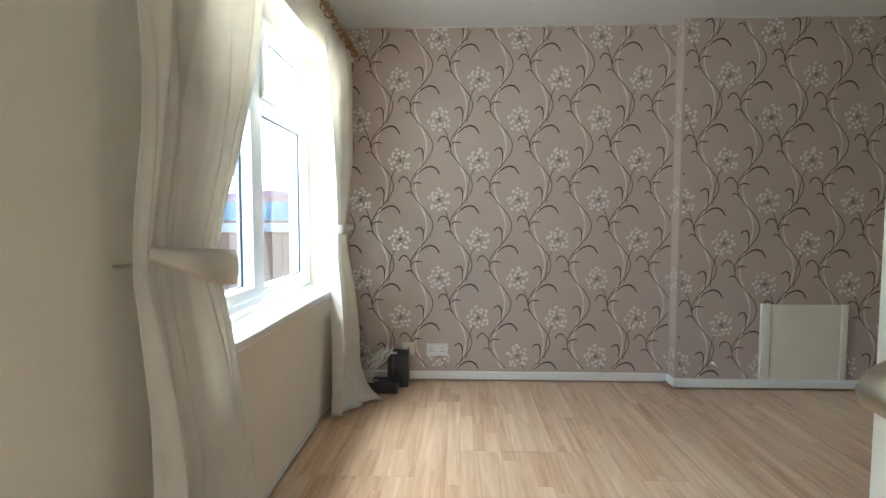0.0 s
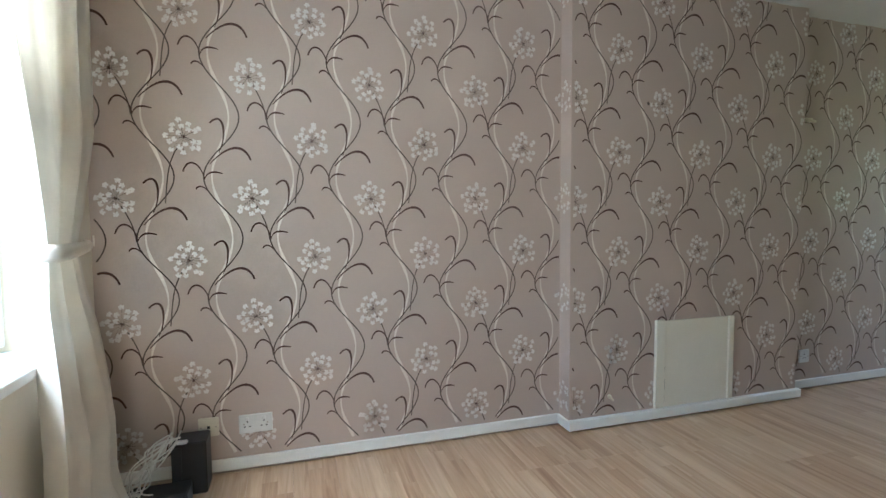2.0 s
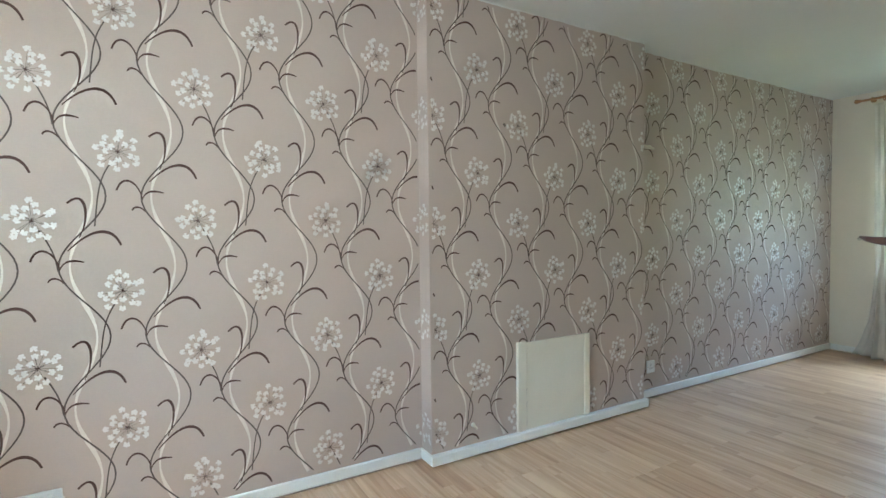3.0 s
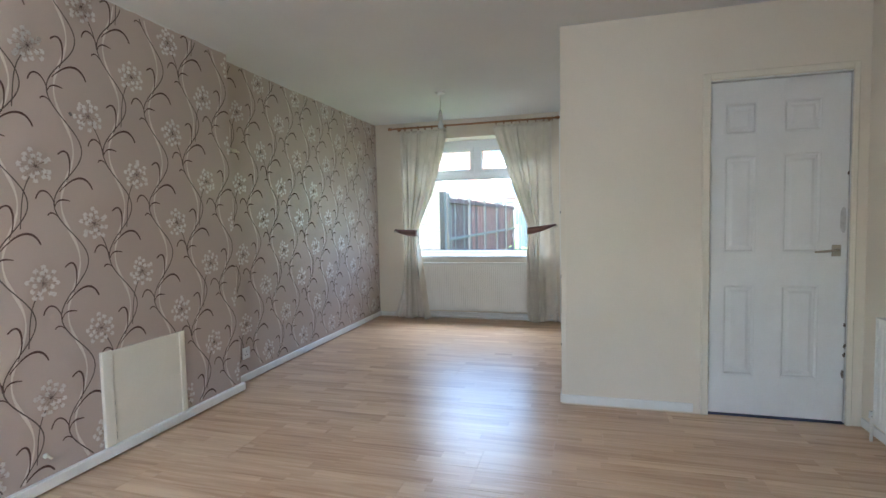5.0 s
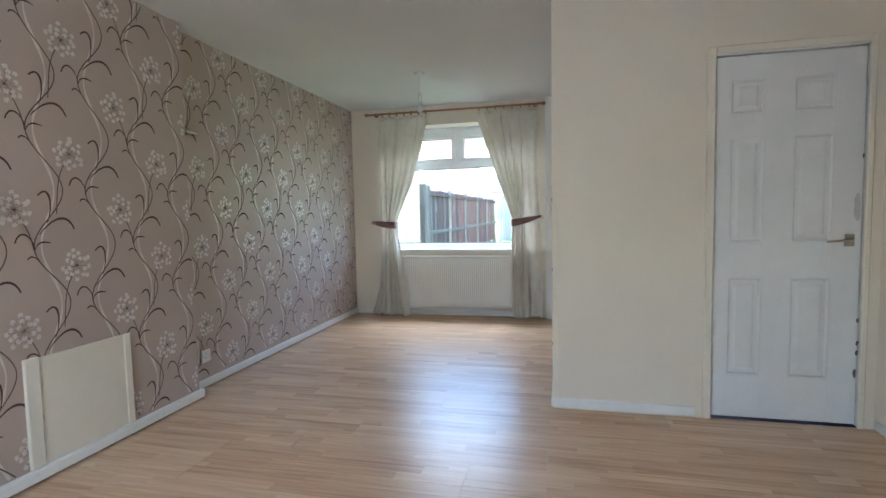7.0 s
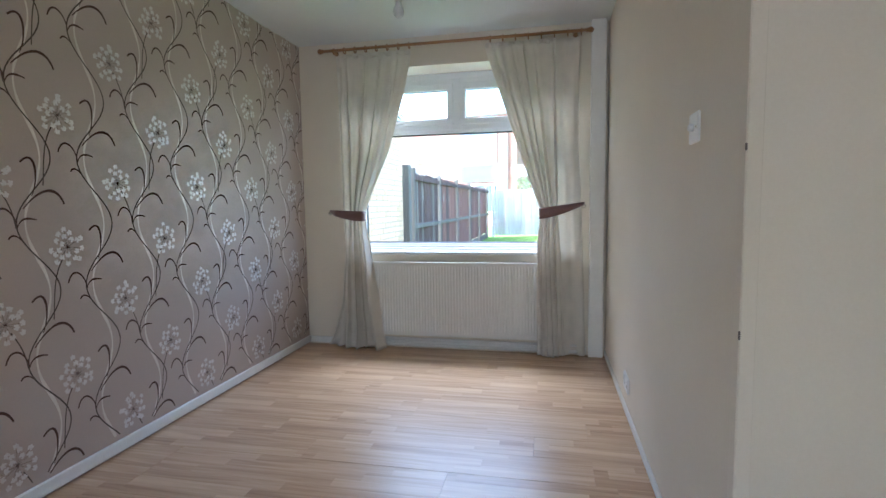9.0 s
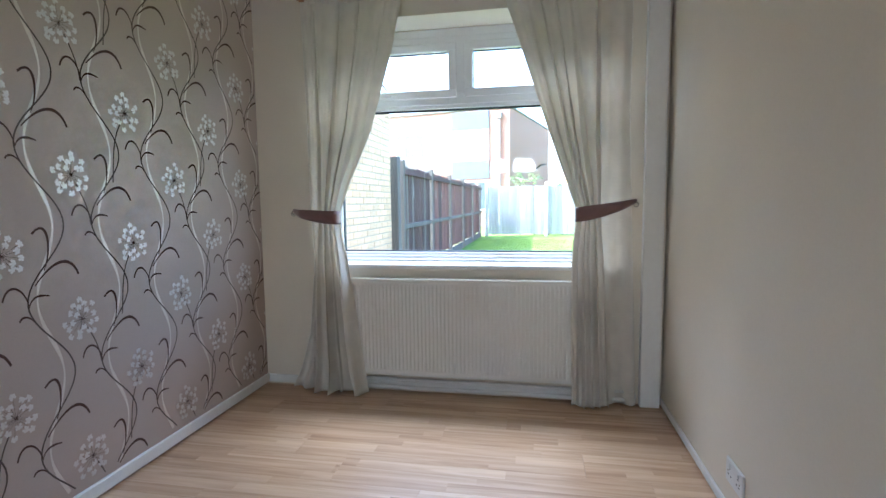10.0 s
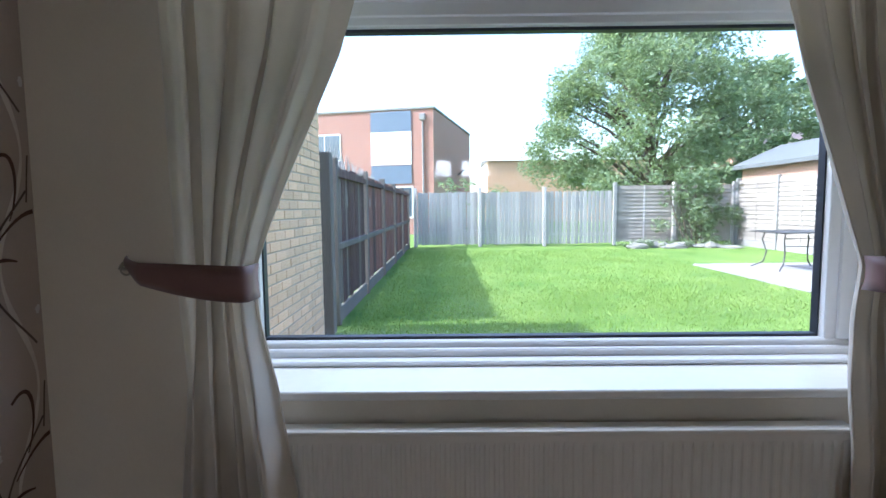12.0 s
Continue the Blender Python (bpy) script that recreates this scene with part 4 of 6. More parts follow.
bm.faces.new([bm.verts.new((3.1950, -0.476 + 0.022 * math.cos(a) * rnd.uniform(0.6, 1), 1.16 + 0.085 * math.sin(a) * rnd.uniform(0.8, 1))) for a in [k * math.pi / 6 for k in range(12)]])
part("grubby_patch", bm, mat("grubby_paint", (0.45, 0.44, 0.42), 0.5, col2=(0.62, 0.61, 0.59), scale=30, bump=0), leaf, "grey grubby hand mark")
bm = bmesh.new()
box(bm, X_PIER - 0.016, X_PIER + 0.0, DR[1] - 0.006, DR[1] + 0.036, 0.002, DR[2] + 0.035, bevel=0.005)
box(bm, X_PIER - 0.016, X_PIER + 0.0, DR[0] - 0.012, DR[0] + 0.018, 0.002, DR[2] + 0.035, bevel=0.005)
box(bm, X_PIER - 0.0155, X_PIER - 0.0005, DR[0] + 0.016, DR[1] - 0.004, DR[2] - 0.006, DR[2] + 0.0345, bevel=0.005)
part("architrave", bm, "board", d1, "cream painted door frame")
bm = boxes((X_PIER, X_PIER + 0.12, DR[1] - 0.006, DR[1] - 0.0005, 0, DR[2]), (X_PIER, X_PIER + 0.12, DR[0] + 0.0005, DR[0] + 0.008, 0, DR[2]), (X_PIER, X_PIER + 0.12, DR[0] + 0.008, DR[1] - 0.006, DR[2] - 0.012, DR[2] - 0.0005))
part("lining", bm, "gloss", d1)
bm = boxes((3.238, 3.25, DR[1] - 0.02, DR[1] - 0.007, 0, DR[2] - 0.013), (3.238, 3.25, DR[0] + 0.009, DR[0] + 0.02, 0, DR[2] - 0.013))
part("door_stop", bm, "gloss", d1)
for z in (0.25, 1.75):
    part("hinge", tube(bmesh.new(), [(3.19, 0.2, z - 0.045), (3.19, 0.2, z + 0.045)], 0.006, 8), "metal", d1)
bm = boxes((X_PIER + 0.01, X_PIER + 0.06, DR[0] + 0.012, DR[1] - 0.01, 0.001, 0.008), bevel=0.002)
part("threshold", bm, mat("blue_grey_strip", (0.05, 0.06, 0.12), 0.5, bump=0), d1, "dark blue threshold strip")

# entry door, standing open into the room
d2 = tagged(new("door_2"), "white panelled entry door standing open", "door", kind="structure")
d2.location = (0.11, Y_S, 0)
leaf2 = panel_door(d2, 0.087, 0.127, -0.565, 0.245, 0.012, 1.98, (-1, 1))
lever(d2, 0.087, 0.197, 1.054, -1, -1)
lever(d2, 0.127, 0.197, 1.054, 1, -1)
bm = boxes((0.100, 0.114, 0.245, 0.2475, 0.97, 1.10))
part("latch_plate", bm, "metal", d2)
bm = bmesh.new()
box(bm, DE[0] - 0.06, DE[0] + 0.004, Y_S, Y_S + 0.016, 0.002, DE[2] + 0.06, bevel=0.005)
box(bm, DE[1] - 0.004, DE[1] + 0.06, Y_S, Y_S + 0.014, 0.002, DE[2] + 0.06, bevel=0.005)
box(bm, DE[0] + 0.004, DE[1] - 0.004, Y_S + 0.0005, Y_S + 0.0155, DE[2] - 0.004, DE[2] + 0.0595, bevel=0.005)
part("architrave", bm, "gloss", d2)

# ---------- radiators ----------
def radiator(x, y, length, z0, z1, label, flutes):
    """A steel panel radiator built along +x with its face to -y, back at y = 0; the root is turned and moved after."""
    root = thing("radiator", (0, 0, 0), label, "radiator")
    bm = bmesh.new()
    n = flutes * 6
    prof = []
    for i in range(n + 1):
        k = (i % 6) / 6
        d = 0.0 if k < 0.34 else (0.0046 if 0.5 <= k < 0.84 else 0.0023)
        prof.append((length * (0.012 + 0.976 * i / n), -0.052 - d))
    ins = 0.045
    levels = [(z0 + 0.006, 0.0), (z0 + 0.03, 0.0), (z0 + ins, 1.0), (z1 - ins, 1.0), (z1 - 0.03, 0.0), (z1 - 0.012, 0.0)]
    rows = [[bm.verts.new((px, -0.054 + (py + 0.054) * f, z)) for px, py in prof] for z, f in levels]
    for a, b in zip(rows, rows[1:]):
        for k in range(n):
            bm.faces.new((a[k], a[k + 1], b[k + 1], b[k]))
    front = part("front_panel", bm, "radiator", root, "fluted white panel")
    bm = boxes((0.004, length - 0.004, -0.0505, -0.035, z0 + 0.004, z1 - 0.014), bevel=0.003)
    part("body", bm, "radiator", root)
    bm = bmesh.new()
    box(bm, 0, length, -0.064, -0.012, z1 - 0.012, z1, bevel=0.004, seg=2)
    part("top_grille", bm, "radiator", root, "white top cover")
    for a in (0, length - 0.004):
        part("side_cover", boxes((a, a + 0.004, -0.062, -0.012, z0 + 0.01, z1 - 0.004), bevel=0.001), "radiator", root)
    for a in (0.15, length - 0.18):
        part("bracket", boxes((a, a + 0.03, -0.035, -0.0, z0 + 0.05, z1 - 0.06)), "radiator", root)
    return root


def valve(root, x, z, out, floor):
    bm = tube(bmesh.new(), [(x, -0.043, z), (x + out * 0.03, -0.043, z), (x + out * 0.045, -0.043, z - 0.004), (x + out * 0.05, -0.043, z - 0.03), (x + out * 0.05, -0.043, floor)], [0.011, 0.011, 0.012, 0.009, 0.0075], 10)
    v = part("valve", bm, "radiator", root, "painted pipe and valve", smooth=True)
    bm = tube(bmesh.new(), [(x + out * 0.05, -0.043, z - 0.01), (x + out * 0.05, -0.043, z + 0.025)], [0.014, 0.011], 10)
    part("valve_cap", bm, "plastic", v)


r1 = radiator(0, 0, 1.36, 0.105, 0.69, "long white double panel radiator under the garden window", 58)
r1.matrix_basis = pose(X_REAR - 0.002, 2.86, 0, 0, 0, -90)
r2 = radiator(0, 0, 1.5, 0.10, 0.668, "white fluted panel radiator on the cream wall", 42)
valve(r2, 0.0, 0.135, -1, 0.0)
r2.matrix_basis = pose(2.925, Y_S + 0.004, 0, 0, 0, 180)

# painted heating pipes along the foot of the rear wall, and the boxed riser in its corner
for x, z, r in ((5.728, 0.077, 0.0095), (5.722, 0.032, 0.0115)):
    single("heating_pipe", tube(bmesh.new(), [(x, 1.2, z), (x, 2.2, z + 0.001), (x, 3.05, z + 0.003)], r, 10), "gloss", "white painted heating pipe along the skirting", "pipe", "heating pipes", smooth=True)
pc = thing("pipe_casing", (5.72, 1.13, 0), "white painted board casing over pipes in the corner", "pipe casing")
part("front_board", boxes((5.700, 5.718, 1.076, 1.178, 0.003, Z_C - 0.001), bevel=0.003), "gloss", pc)
part("side_board", boxes((5.7185, X_REAR - 0.001, 1.160, 1.176, 0.003, Z_C - 0.001), bevel=0.003), "gloss", pc)

# ---------- hatch over the old fireplace ----------
h = thing("fireplace_cover", (2.128, Y_BREAST, 0.064), "cream painted board closing the old fireplace, chipped edges", "cover panel")
part("board", boxes((1.918, 2.368, Y_BREAST - 0.012, Y_BREAST - 0.0005, 0.066, 0.560), bevel=0.0015), "board", h)
part("strip", boxes((1.852, 1.914, Y_BREAST - 0.02, Y_BREAST - 0.0005, 0.066, 0.567), bevel=0.003), "board", h)
part("strip", boxes((2.362, 2.403, Y_BREAST - 0.022, Y_BREAST - 0.0125, 0.066, 0.563), bevel=0.003), "board", h)
part("joint", boxes((1.9142, 1.9178, Y_BREAST - 0.0125, Y_BREAST - 0.011, 0.068, 0.335)), "chip", h, "dark open joint beside the strip")
for z, hh in ((0.285, 0.014), (0.11, 0.02), (0.20, 0.03)):
    part("chip", boxes((1.9135, 1.9185, Y_BREAST - 0.0135, Y_BREAST - 0.011, z - hh, z + hh)), "chip", h, "dark chipped joint")

# small things left on the papered wall
bm = bmesh.new()
ball(bm, (1.557, Y_BREAST - 0.012, 0.168), 0.012, 8)
tube(bm, [(1.557, Y_BREAST + 0.0, 0.17), (1.565, Y_BREAST - 0.02, 0.16), (1.575, Y_BREAST - 0.022, 0.148)], 0.006, 6)
single("wall_stub", bm, "ivory", "cream capped pipe stub poking from the papered breast", "pipe stub", smooth=True)
bm = bmesh.new()
box(bm, 3.055, 3.11, Y_N - 0.018, Y_N - 0.001, 1.735, 1.762, bevel=0.004)
tube(bm, [(3.03, Y_N - 0.012, 1.757), (3.13, Y_N - 0.016, 1.74)], 0.008, 6)
single("wall_clip", bm, "ivory", "small cream plastic clip on the papered wall", "clip", smooth=True)
bm = bmesh.new()
tube(bm, [(1.78, Y_BREAST - 0.002, 1.765), (1.785, Y_BREAST - 0.006, 1.75)], 0.006, 6)
single("wall_plug", bm, "chip", "dark plastic plug stuck in the papered breast", "wall plug")

# ---------- sockets and switch ----------
def faceplate(name, w, hgt, label, category, holes, rockers=0, material="plastic", group=""):
    """A wall plate facing -y, centred on its root; holes: (x, z, w, h)."""
    root = thing(name, (0, 0, 0), label, category, group)
    bm = bmesh.new()
    box(bm, -w / 2, w / 2, -0.010, -0.0006, -hgt / 2, hgt / 2, bevel=0.003)
    plate = part("plate", bm, material, root)
    for x, z, a, b in holes:
        part("pin_hole", boxes((x - a / 2, x + a / 2, -0.0106, -0.0095, z - b / 2, z + b / 2)), "dark", plate, "dark pin hole")
    for k in range(rockers):
        x = (k - (rockers - 1) / 2) * (w * 0.5 if rockers > 1 else 0)
        part("rocker", boxes((x - 0.0075, x + 0.0075, -0.0145, -0.009, hgt * 0.18, hgt * 0.38), bevel=0.002), material, plate)
    for x in (-w * 0.35 if w > 0.1 else -w * 0.36, w * 0.35 if w > 0.1 else w * 0.36):
        bm = tube(bmesh.new(), [(x, -0.0095, 0), (x, -0.0112, 0)], 0.0035, 8)
        part("screw", bm, "metal", plate)
    return root


def pins(cx):
    return [(cx, 0.012, 0.005, 0.009), (cx - 0.011, -0.012, 0.008, 0.005), (cx + 0.011, -0.012, 0.008, 0.005)]


double = faceplate("wall_socket", 0.146, 0.086, "white double wall socket above the skirting", "socket", pins(-0.036) + pins(0.036), 2)
double.matrix_basis = pose(-0.263, Y_N, 0.216)
aerial = faceplate("aerial_socket", 0.086, 0.086, "yellowed aerial socket beside the double socket", "socket", [(0, 0, 0.012, 0.012)], 0, "ivory")
aerial.matrix_basis = pose(-0.462, Y_N, 0.222)
one = faceplate("wall_socket", 0.086, 0.086, "white single wall socket in the papered alcove", "socket", pins(0), 1)
one.matrix_basis = pose(3.122, Y_N, 0.222)
two = faceplate("wall_socket", 0.146, 0.086, "white double wall socket low on the cream wall", "socket", pins(-0.036) + pins(0.036), 2)
two.matrix_basis = pose(4.71, Y_SIDE, 0.175, 0, 0, 180)
sw = faceplate("light_switch", 0.086, 0.086, "white dimmer light switch on the cream wall", "light switch", [], 0)
sw.matrix_basis = pose(3.558, Y_SIDE, 1.335, 0, 0, 180)
bm = tube(bmesh.new(), [(3.558, Y_SIDE + 0.010, 1.335), (3.558, Y_SIDE + 0.021, 1.335), (3.558, Y_SIDE + 0.023, 1.335)], [0.0105, 0.0095, 0.008], 16)
knob = finish("knob", bm, M["plastic"], None, True)
knob.parent = sw
knob.matrix_parent_inverse = sw.matrix_basis.inverted()

# ---------- pendant lamp ----------
p = thing("pendant_light", (4.459, 2.197, Z_C), "bare bulb pendant light hanging from a white ceiling rose", "pendant light")
part("ceiling_rose", tube(bmesh.new(), [(4.459, 2.197, Z_C - 0.0005), (4.459, 2.197, Z_C - 0.012), (4.459, 2.197, Z_C - 0.024), (4.459, 2.197, Z_C - 0.028)], [0.045, 0.043, 0.026, 0.008], 20), "plastic", p, smooth=True)
part("flex", tube(bmesh.new(), [(4.459, 2.197, Z_C - 0.02), (4.4595, 2.198, 2.29), (4.459, 2.197, 2.20)], 0.0035, 8), "cable", p, "grey flex")
part("lamp_holder", tube(bmesh.new(), [(4.459, 2.197, z) for z in (2.225, 2.205, 2.20, 2.165, 2.16, 2.13)], [0.008, 0.013, 0.017, 0.017, 0.021, 0.021], 14), "cable", p, "grey lamp holder", smooth=True)
bm = tube(bmesh.new(), [(4.459, 2.197, z) for z in (2.13, 2.115, 2.10, 2.085, 2.065, 2.055, 2.05)], [0.013, 0.015, 0.023, 0.027, 0.024, 0.014, 0.003], 16)
part("bulb", bm, "bulb", p, "small frosted bulb", smooth=True)

# ---------- black boxes and their cables in the corner ----------
b = thing("router_box", (-0.515, 3.30, 0), "upright black plastic box on the floor by the sockets", "electronic box")
part("case", boxes((-0.585, -0.45, 3.245, 3.372, 0.0, 0.225), bevel=0.006), "black", b)
part("front_ridge", boxes((-0.58, -0.545, 3.238, 3.2455, 0.02, 0.21), bevel=0.003), "black", b)
b2 = thing("set_top_box", (-0.60, 3.18, 0), "flat black set-top box lying on the floor", "electronic box")
part("case", boxes((-0.74, -0.505, 3.12, 3.236, 0.0, 0.075), bevel=0.006), "black", b2)
part("front_panel", boxes((-0.735, -0.51, 3.114, 3.1205, 0.008, 0.066), bevel=0.002), "black", b2)
rnd = random.Random(12)
cab = thing("cable_bundle", (-0.64, 3.18, 0.08), "tangle of pale cables draped over the black boxes", "cables")
for k in range(11):
    a, c = Vector((-0.575 + rnd.uniform(-0.03, 0.03), 3.26 + rnd.uniform(-0.03, 0.03), 0.235 + rnd.uniform(0, 0.05))), Vector((-0.72 + rnd.uniform(-0.05, 0.05), 3.15 + rnd.uniform(-0.04, 0.06), 0.085))
    mid = [a.lerp(c, t) + Vector((rnd.uniform(-0.05, 0.05), rnd.uniform(-0.05, 0.03), rnd.uniform(-0.03, 0.05))) for t in (0.3, 0.65)]
    pts = [a, *mid, c, c + Vector((rnd.uniform(-0.03, 0.09), -0.03, 0.0))]
    path = []
    for i in range(len(pts) - 1):
        p0, p1, p2, p3 = pts[max(i - 1, 0)], pts[i], pts[i + 1], pts[min(i + 2, len(pts) - 1)]
        for q in range(6):
            t = q / 6
            path.append(0.5 * ((2 * p1) + (p2 - p0) * t + (2 * p0 - 5 * p1 + 4 * p2 - p3) * t * t + (3 * p1 - p0 - 3 * p2 + p3) * t ** 3))
    part("cable", tube(bmesh.new(), path, rnd.choice((0.003, 0.0035, 0.0045)), 6), "cable", cab, smooth=True)
bm = bmesh.new()
box(bm, -0.56, -0.52, 3.235, 3.26, 0.226, 0.238, bevel=0.003)
part("plug", bm, "plastic", cab, "white cable plug")

# step in the paint up the pier's edge, added as thin raised strips, chipped in places
cb = thing("corner_paint_step", (X_PIER, Y_SIDE, 0), "step in the cream paint at the pier's corner, added as thin strips, with dark chips", "corner bead")
part("paint_strip", boxes((X_PIER - 0.0025, X_PIER + 0.035, Y_SIDE + 0.0005, Y_SIDE + 0.0035, 0.08, 1.62), bevel=0.0012), "cream", cb)
part("paint_strip", boxes((X_PIER - 0.003, X_PIER - 0.0005, Y_SIDE - 0.03, Y_SIDE + 0.0004, 0.08, 1.62), bevel=0.001), "cream", cb)
rnd = random.Random(19)
for z in (0.39, 0.83, 1.24):
    hh = rnd.uniform(0.004, 0.012)
    part("chip", boxes((X_PIER - 0.0042, X_PIER + 0.001, Y_SIDE + 0.0005, Y_SIDE + 0.0043, z - hh, z + hh), bevel=0.0012), "chip", cb, "dark chipped paint")

# ---------- garden ----------
# wall of the neighbour's flat-roofed extension: cream bricks in stretcher bond
Y_B, X_BE = 3.66, 9.45
ext = tagged(new("extension_wall"), "cream brick extension wall of the next house with a flat roof", "wall", kind="structure")
ext.location = (6.1, Y_B, GZ)
part("mortar_core", boxes((6.101, X_BE - 0.004, Y_B + 0.006, Y_B + 4.2, GZ, 2.36)), "mortar", ext)
part("fascia", boxes((6.11, X_BE + 0.05, Y_B - 0.05, Y_B + 4.2, 2.362, 2.46), bevel=0.006), "white_clad", ext, "white roof edge board")
part("roof", boxes((6.10, X_BE + 0.03, Y_B - 0.03, Y_B + 4.2, 2.461, 2.49)), "felt", ext, "grey felt flat roof")

# side fence: concrete posts, gravel boards, upright boards on rails
Y_F = 3.66
posts_x = [9.62] + [9.98 + 2.02 * k for k in range(6)]
sf = thing("side_fence", (9.6, Y_F, GZ), "dark brown board fence with concrete posts along the lawn", "fence")
part("post", boxes((9.56, 9.70, Y_F - 0.07, Y_F + 0.07, GZ, 1.76), bevel=0.008), "post_wood", sf, "thick weathered wooden post")
for x in posts_x[1:]:
    part("post", boxes((x - 0.04, x + 0.04, Y_F - 0.055, Y_F + 0.045, GZ, 1.74), bevel=0.01), "post_wood", sf, "slim weathered post")
board = None
rnd = random.Random(21)
for a, b in zip(posts_x[1:], posts_x[2:] + [20.55]):
    if b - a < 0.4:
        continue
    part("gravel_board", boxes((a + 0.051, b - 0.051, Y_F - 0.02, Y_F + 0.02, GZ, GZ + 0.17), bevel=0.005), "post_wood", sf, "weathered gravel board")
    for z in (0.78, 1.58):
        part("rail", boxes((a + 0.051, b - 0.051, Y_F - 0.045, Y_F - 0.004, z - 0.035, z + 0.035), bevel=0.004), "post_wood" if z < 1 else "brown_wood", sf)
    n = int((b - a - 0.12) / 0.118)
    for k in range(n):
        x = a + 0.06 + (b - a - 0.12) * (k + 0.5) / n
        if board is None:
            board = boxes((-0.053, 0.053, -0.010, 0.010, 0.0, 1.56), bevel=0.003)
            me = bpy.data.meshes.new("board")
            board.to_mesh(me)
            me.materials.append(M["brown_wood"])
            me2 = me.copy()
            me2.materials[0] = M["red_wood"]
            me3 = me.copy()
            me3.materials[0] = M["post_wood"]
            board = (me, me2, me3)
        ob = new("board", board[(2 if rnd.random() < 0.12 else 0) if a < 11 else (1 if rnd.random() < 0.8 else 0)])
        ob.parent = sf
        ob.location = (x - 9.6, 0.008 + rnd.uniform(-0.004, 0.004), 0.172 + rnd.uniform(0, 0.03))
        ob.rotation_euler = (0, radians(rnd.uniform(-0.4, 0.4)), radians(rnd.uniform(-4, 4)))
# dry climber stems over the near fence top
bm = bmesh.new()
for k in range(95):
    x = 9.75 + rnd.random() * 3.4
    z = 1.62
    h0 = rnd.uniform(0.1, 0.32) * (1 - (x - 9.7) / 5)
    lean = rnd.uniform(-0.1, 0.1)
    tube(bm, [(x, Y_F + rnd.uniform(0, 0.06), z - 0.4), (x + lean * 0.4, Y_F + 0.02, z), (x + lean, Y_F + rnd.uniform(-0.04, 0.06), z + h0)], [0.010, 0.009, 0.004], 4)
single("climber_stems", bm, "grey_wood", "bare pale climber stems over the fence top", "climber", kind="stuff")

# far fence: three bays of upright boards, then lapped panels
X_FF = 20.6
ff = thing("back_fence", (X_FF, 0, GZ), "weathered silver-grey board fence across the end of the lawn", "fence")
far_posts = [3.45, 1.40, -0.65, -2.87, -4.75, -6.62]
wide = None
for y in far_posts:
    part("post", boxes((X_FF - 0.11, X_FF - 0.005, y - 0.055, y + 0.055, GZ, 1.80 if y > -2 else 1.92), bevel=0.01), "grey_wood" if y != -2.87 else "concrete", ff)
for a, b in zip(far_posts, far_posts[1:]):
    if b > -3:
        n = 16
        for k in range(n):
            y = a - 0.06 - (a - b - 0.12) * (k + 0.5) / n
            if wide is None:
                wb = boxes((-0.009, 0.009, -0.057, 0.057, 0.0, 1.66), bevel=0.003)
                wide = bpy.data.meshes.new("board")
                wb.to_mesh(wide)
                wide.materials.append(M["grey_wood"])
            ob = new("board", wide)
            ob.parent = ff
            ob.location = (rnd.uniform(-0.006, 0.006), y, 0.06 + rnd.uniform(0, 0.03))
            ob.rotation_euler = (radians(rnd.uniform(-0.5, 0.5)), 0, radians(8 + rnd.uniform(-3, 3)))
        for z in (0.3, 1.4):
            part("rail", boxes((X_FF + 0.012, X_FF + 0.05, b + 0.06, a - 0.06, z - 0.04, z + 0.04)), "grey_wood", ff)
    else:
        for k in range(15):
            z = 0.04 + 0.118 * k
            bm = bmesh.new()
            n, rows = 14, []
            for i in range(n + 1):
                y = b + 0.06 + (a - b - 0.12) * i / n
                wv = 0.010 * noise.noise((y * 2.2, z * 3, 2.0))
                rows.append([bm.verts.new((X_FF + dx, y, z + wv + dz)) for dx, dz in ((-0.03, 0.0), (-0.02, 0.0), (0.006, 0.13), (-0.004, 0.13))])
            for p, q in zip(rows, rows[1:]):
                for m in range(4):
                    bm.faces.new((p[m], q[m], q[(m + 1) % 4], p[(m + 1) % 4]))
            bm.faces.new(rows[0]), bm.faces.new(rows[-1])
            part("slat", bm, "lap_wood", ff)
        part("batten", boxes((X_FF - 0.03, X_FF - 0.018, (a + b) / 2 - 0.025, (a + b) / 2 + 0.025, 0.03, 1.84)), "grey_wood", ff)

# right fence: lapped panels running back towards the house
rf = thing("lapped_fence", (18, -6.68, GZ), "pale lapped fence panels beside the patio", "fence")
for x in (20.4, 18.5, 16.6, 14.7, 12.8, 10.9):
    part("post", boxes((x - 0.05, x + 0.05, -6.72, -6.61, GZ, 2.0), bevel=0.01), "concrete", rf)
    if x > 11:
        part("gravel_board", boxes((x - 1.85, x - 0.051, -6.69, -6.65, GZ, GZ + 0.2)), "concrete", rf)
        for k in range(14):
            z = 0.13 + 0.128 * k
            bm = bmesh.new()
            n, rows = 12, []
            for i in range(n + 1):
                px = x - 0.06 - 1.78 * i / n
                wv = 0.016 * noise.noise((px * 2.2, z * 3, 7.0))
                rows.append([bm.verts.new((px, -6.68 + dx, z + wv + dz)) for dx, dz in ((0.034, 0.0), (0.022, 0.0), (-0.006, 0.14), (0.004, 0.14))])
            for p, q in zip(rows, rows[1:]):
                for m in range(4):
                    bm.faces.new((p[m], q[m], q[(m + 1) % 4], p[(m + 1) % 4]))
            bm.faces.new(rows[0]), bm.faces.new(rows[-1])
            part("slat", bm, "lap_wood" if x != 14.7 else "red_wood", rf)
        part("batten", boxes((x - 0.98, x - 0.92, -6.659, -6.645, 0.13, 1.92)), "lap_wood", rf)

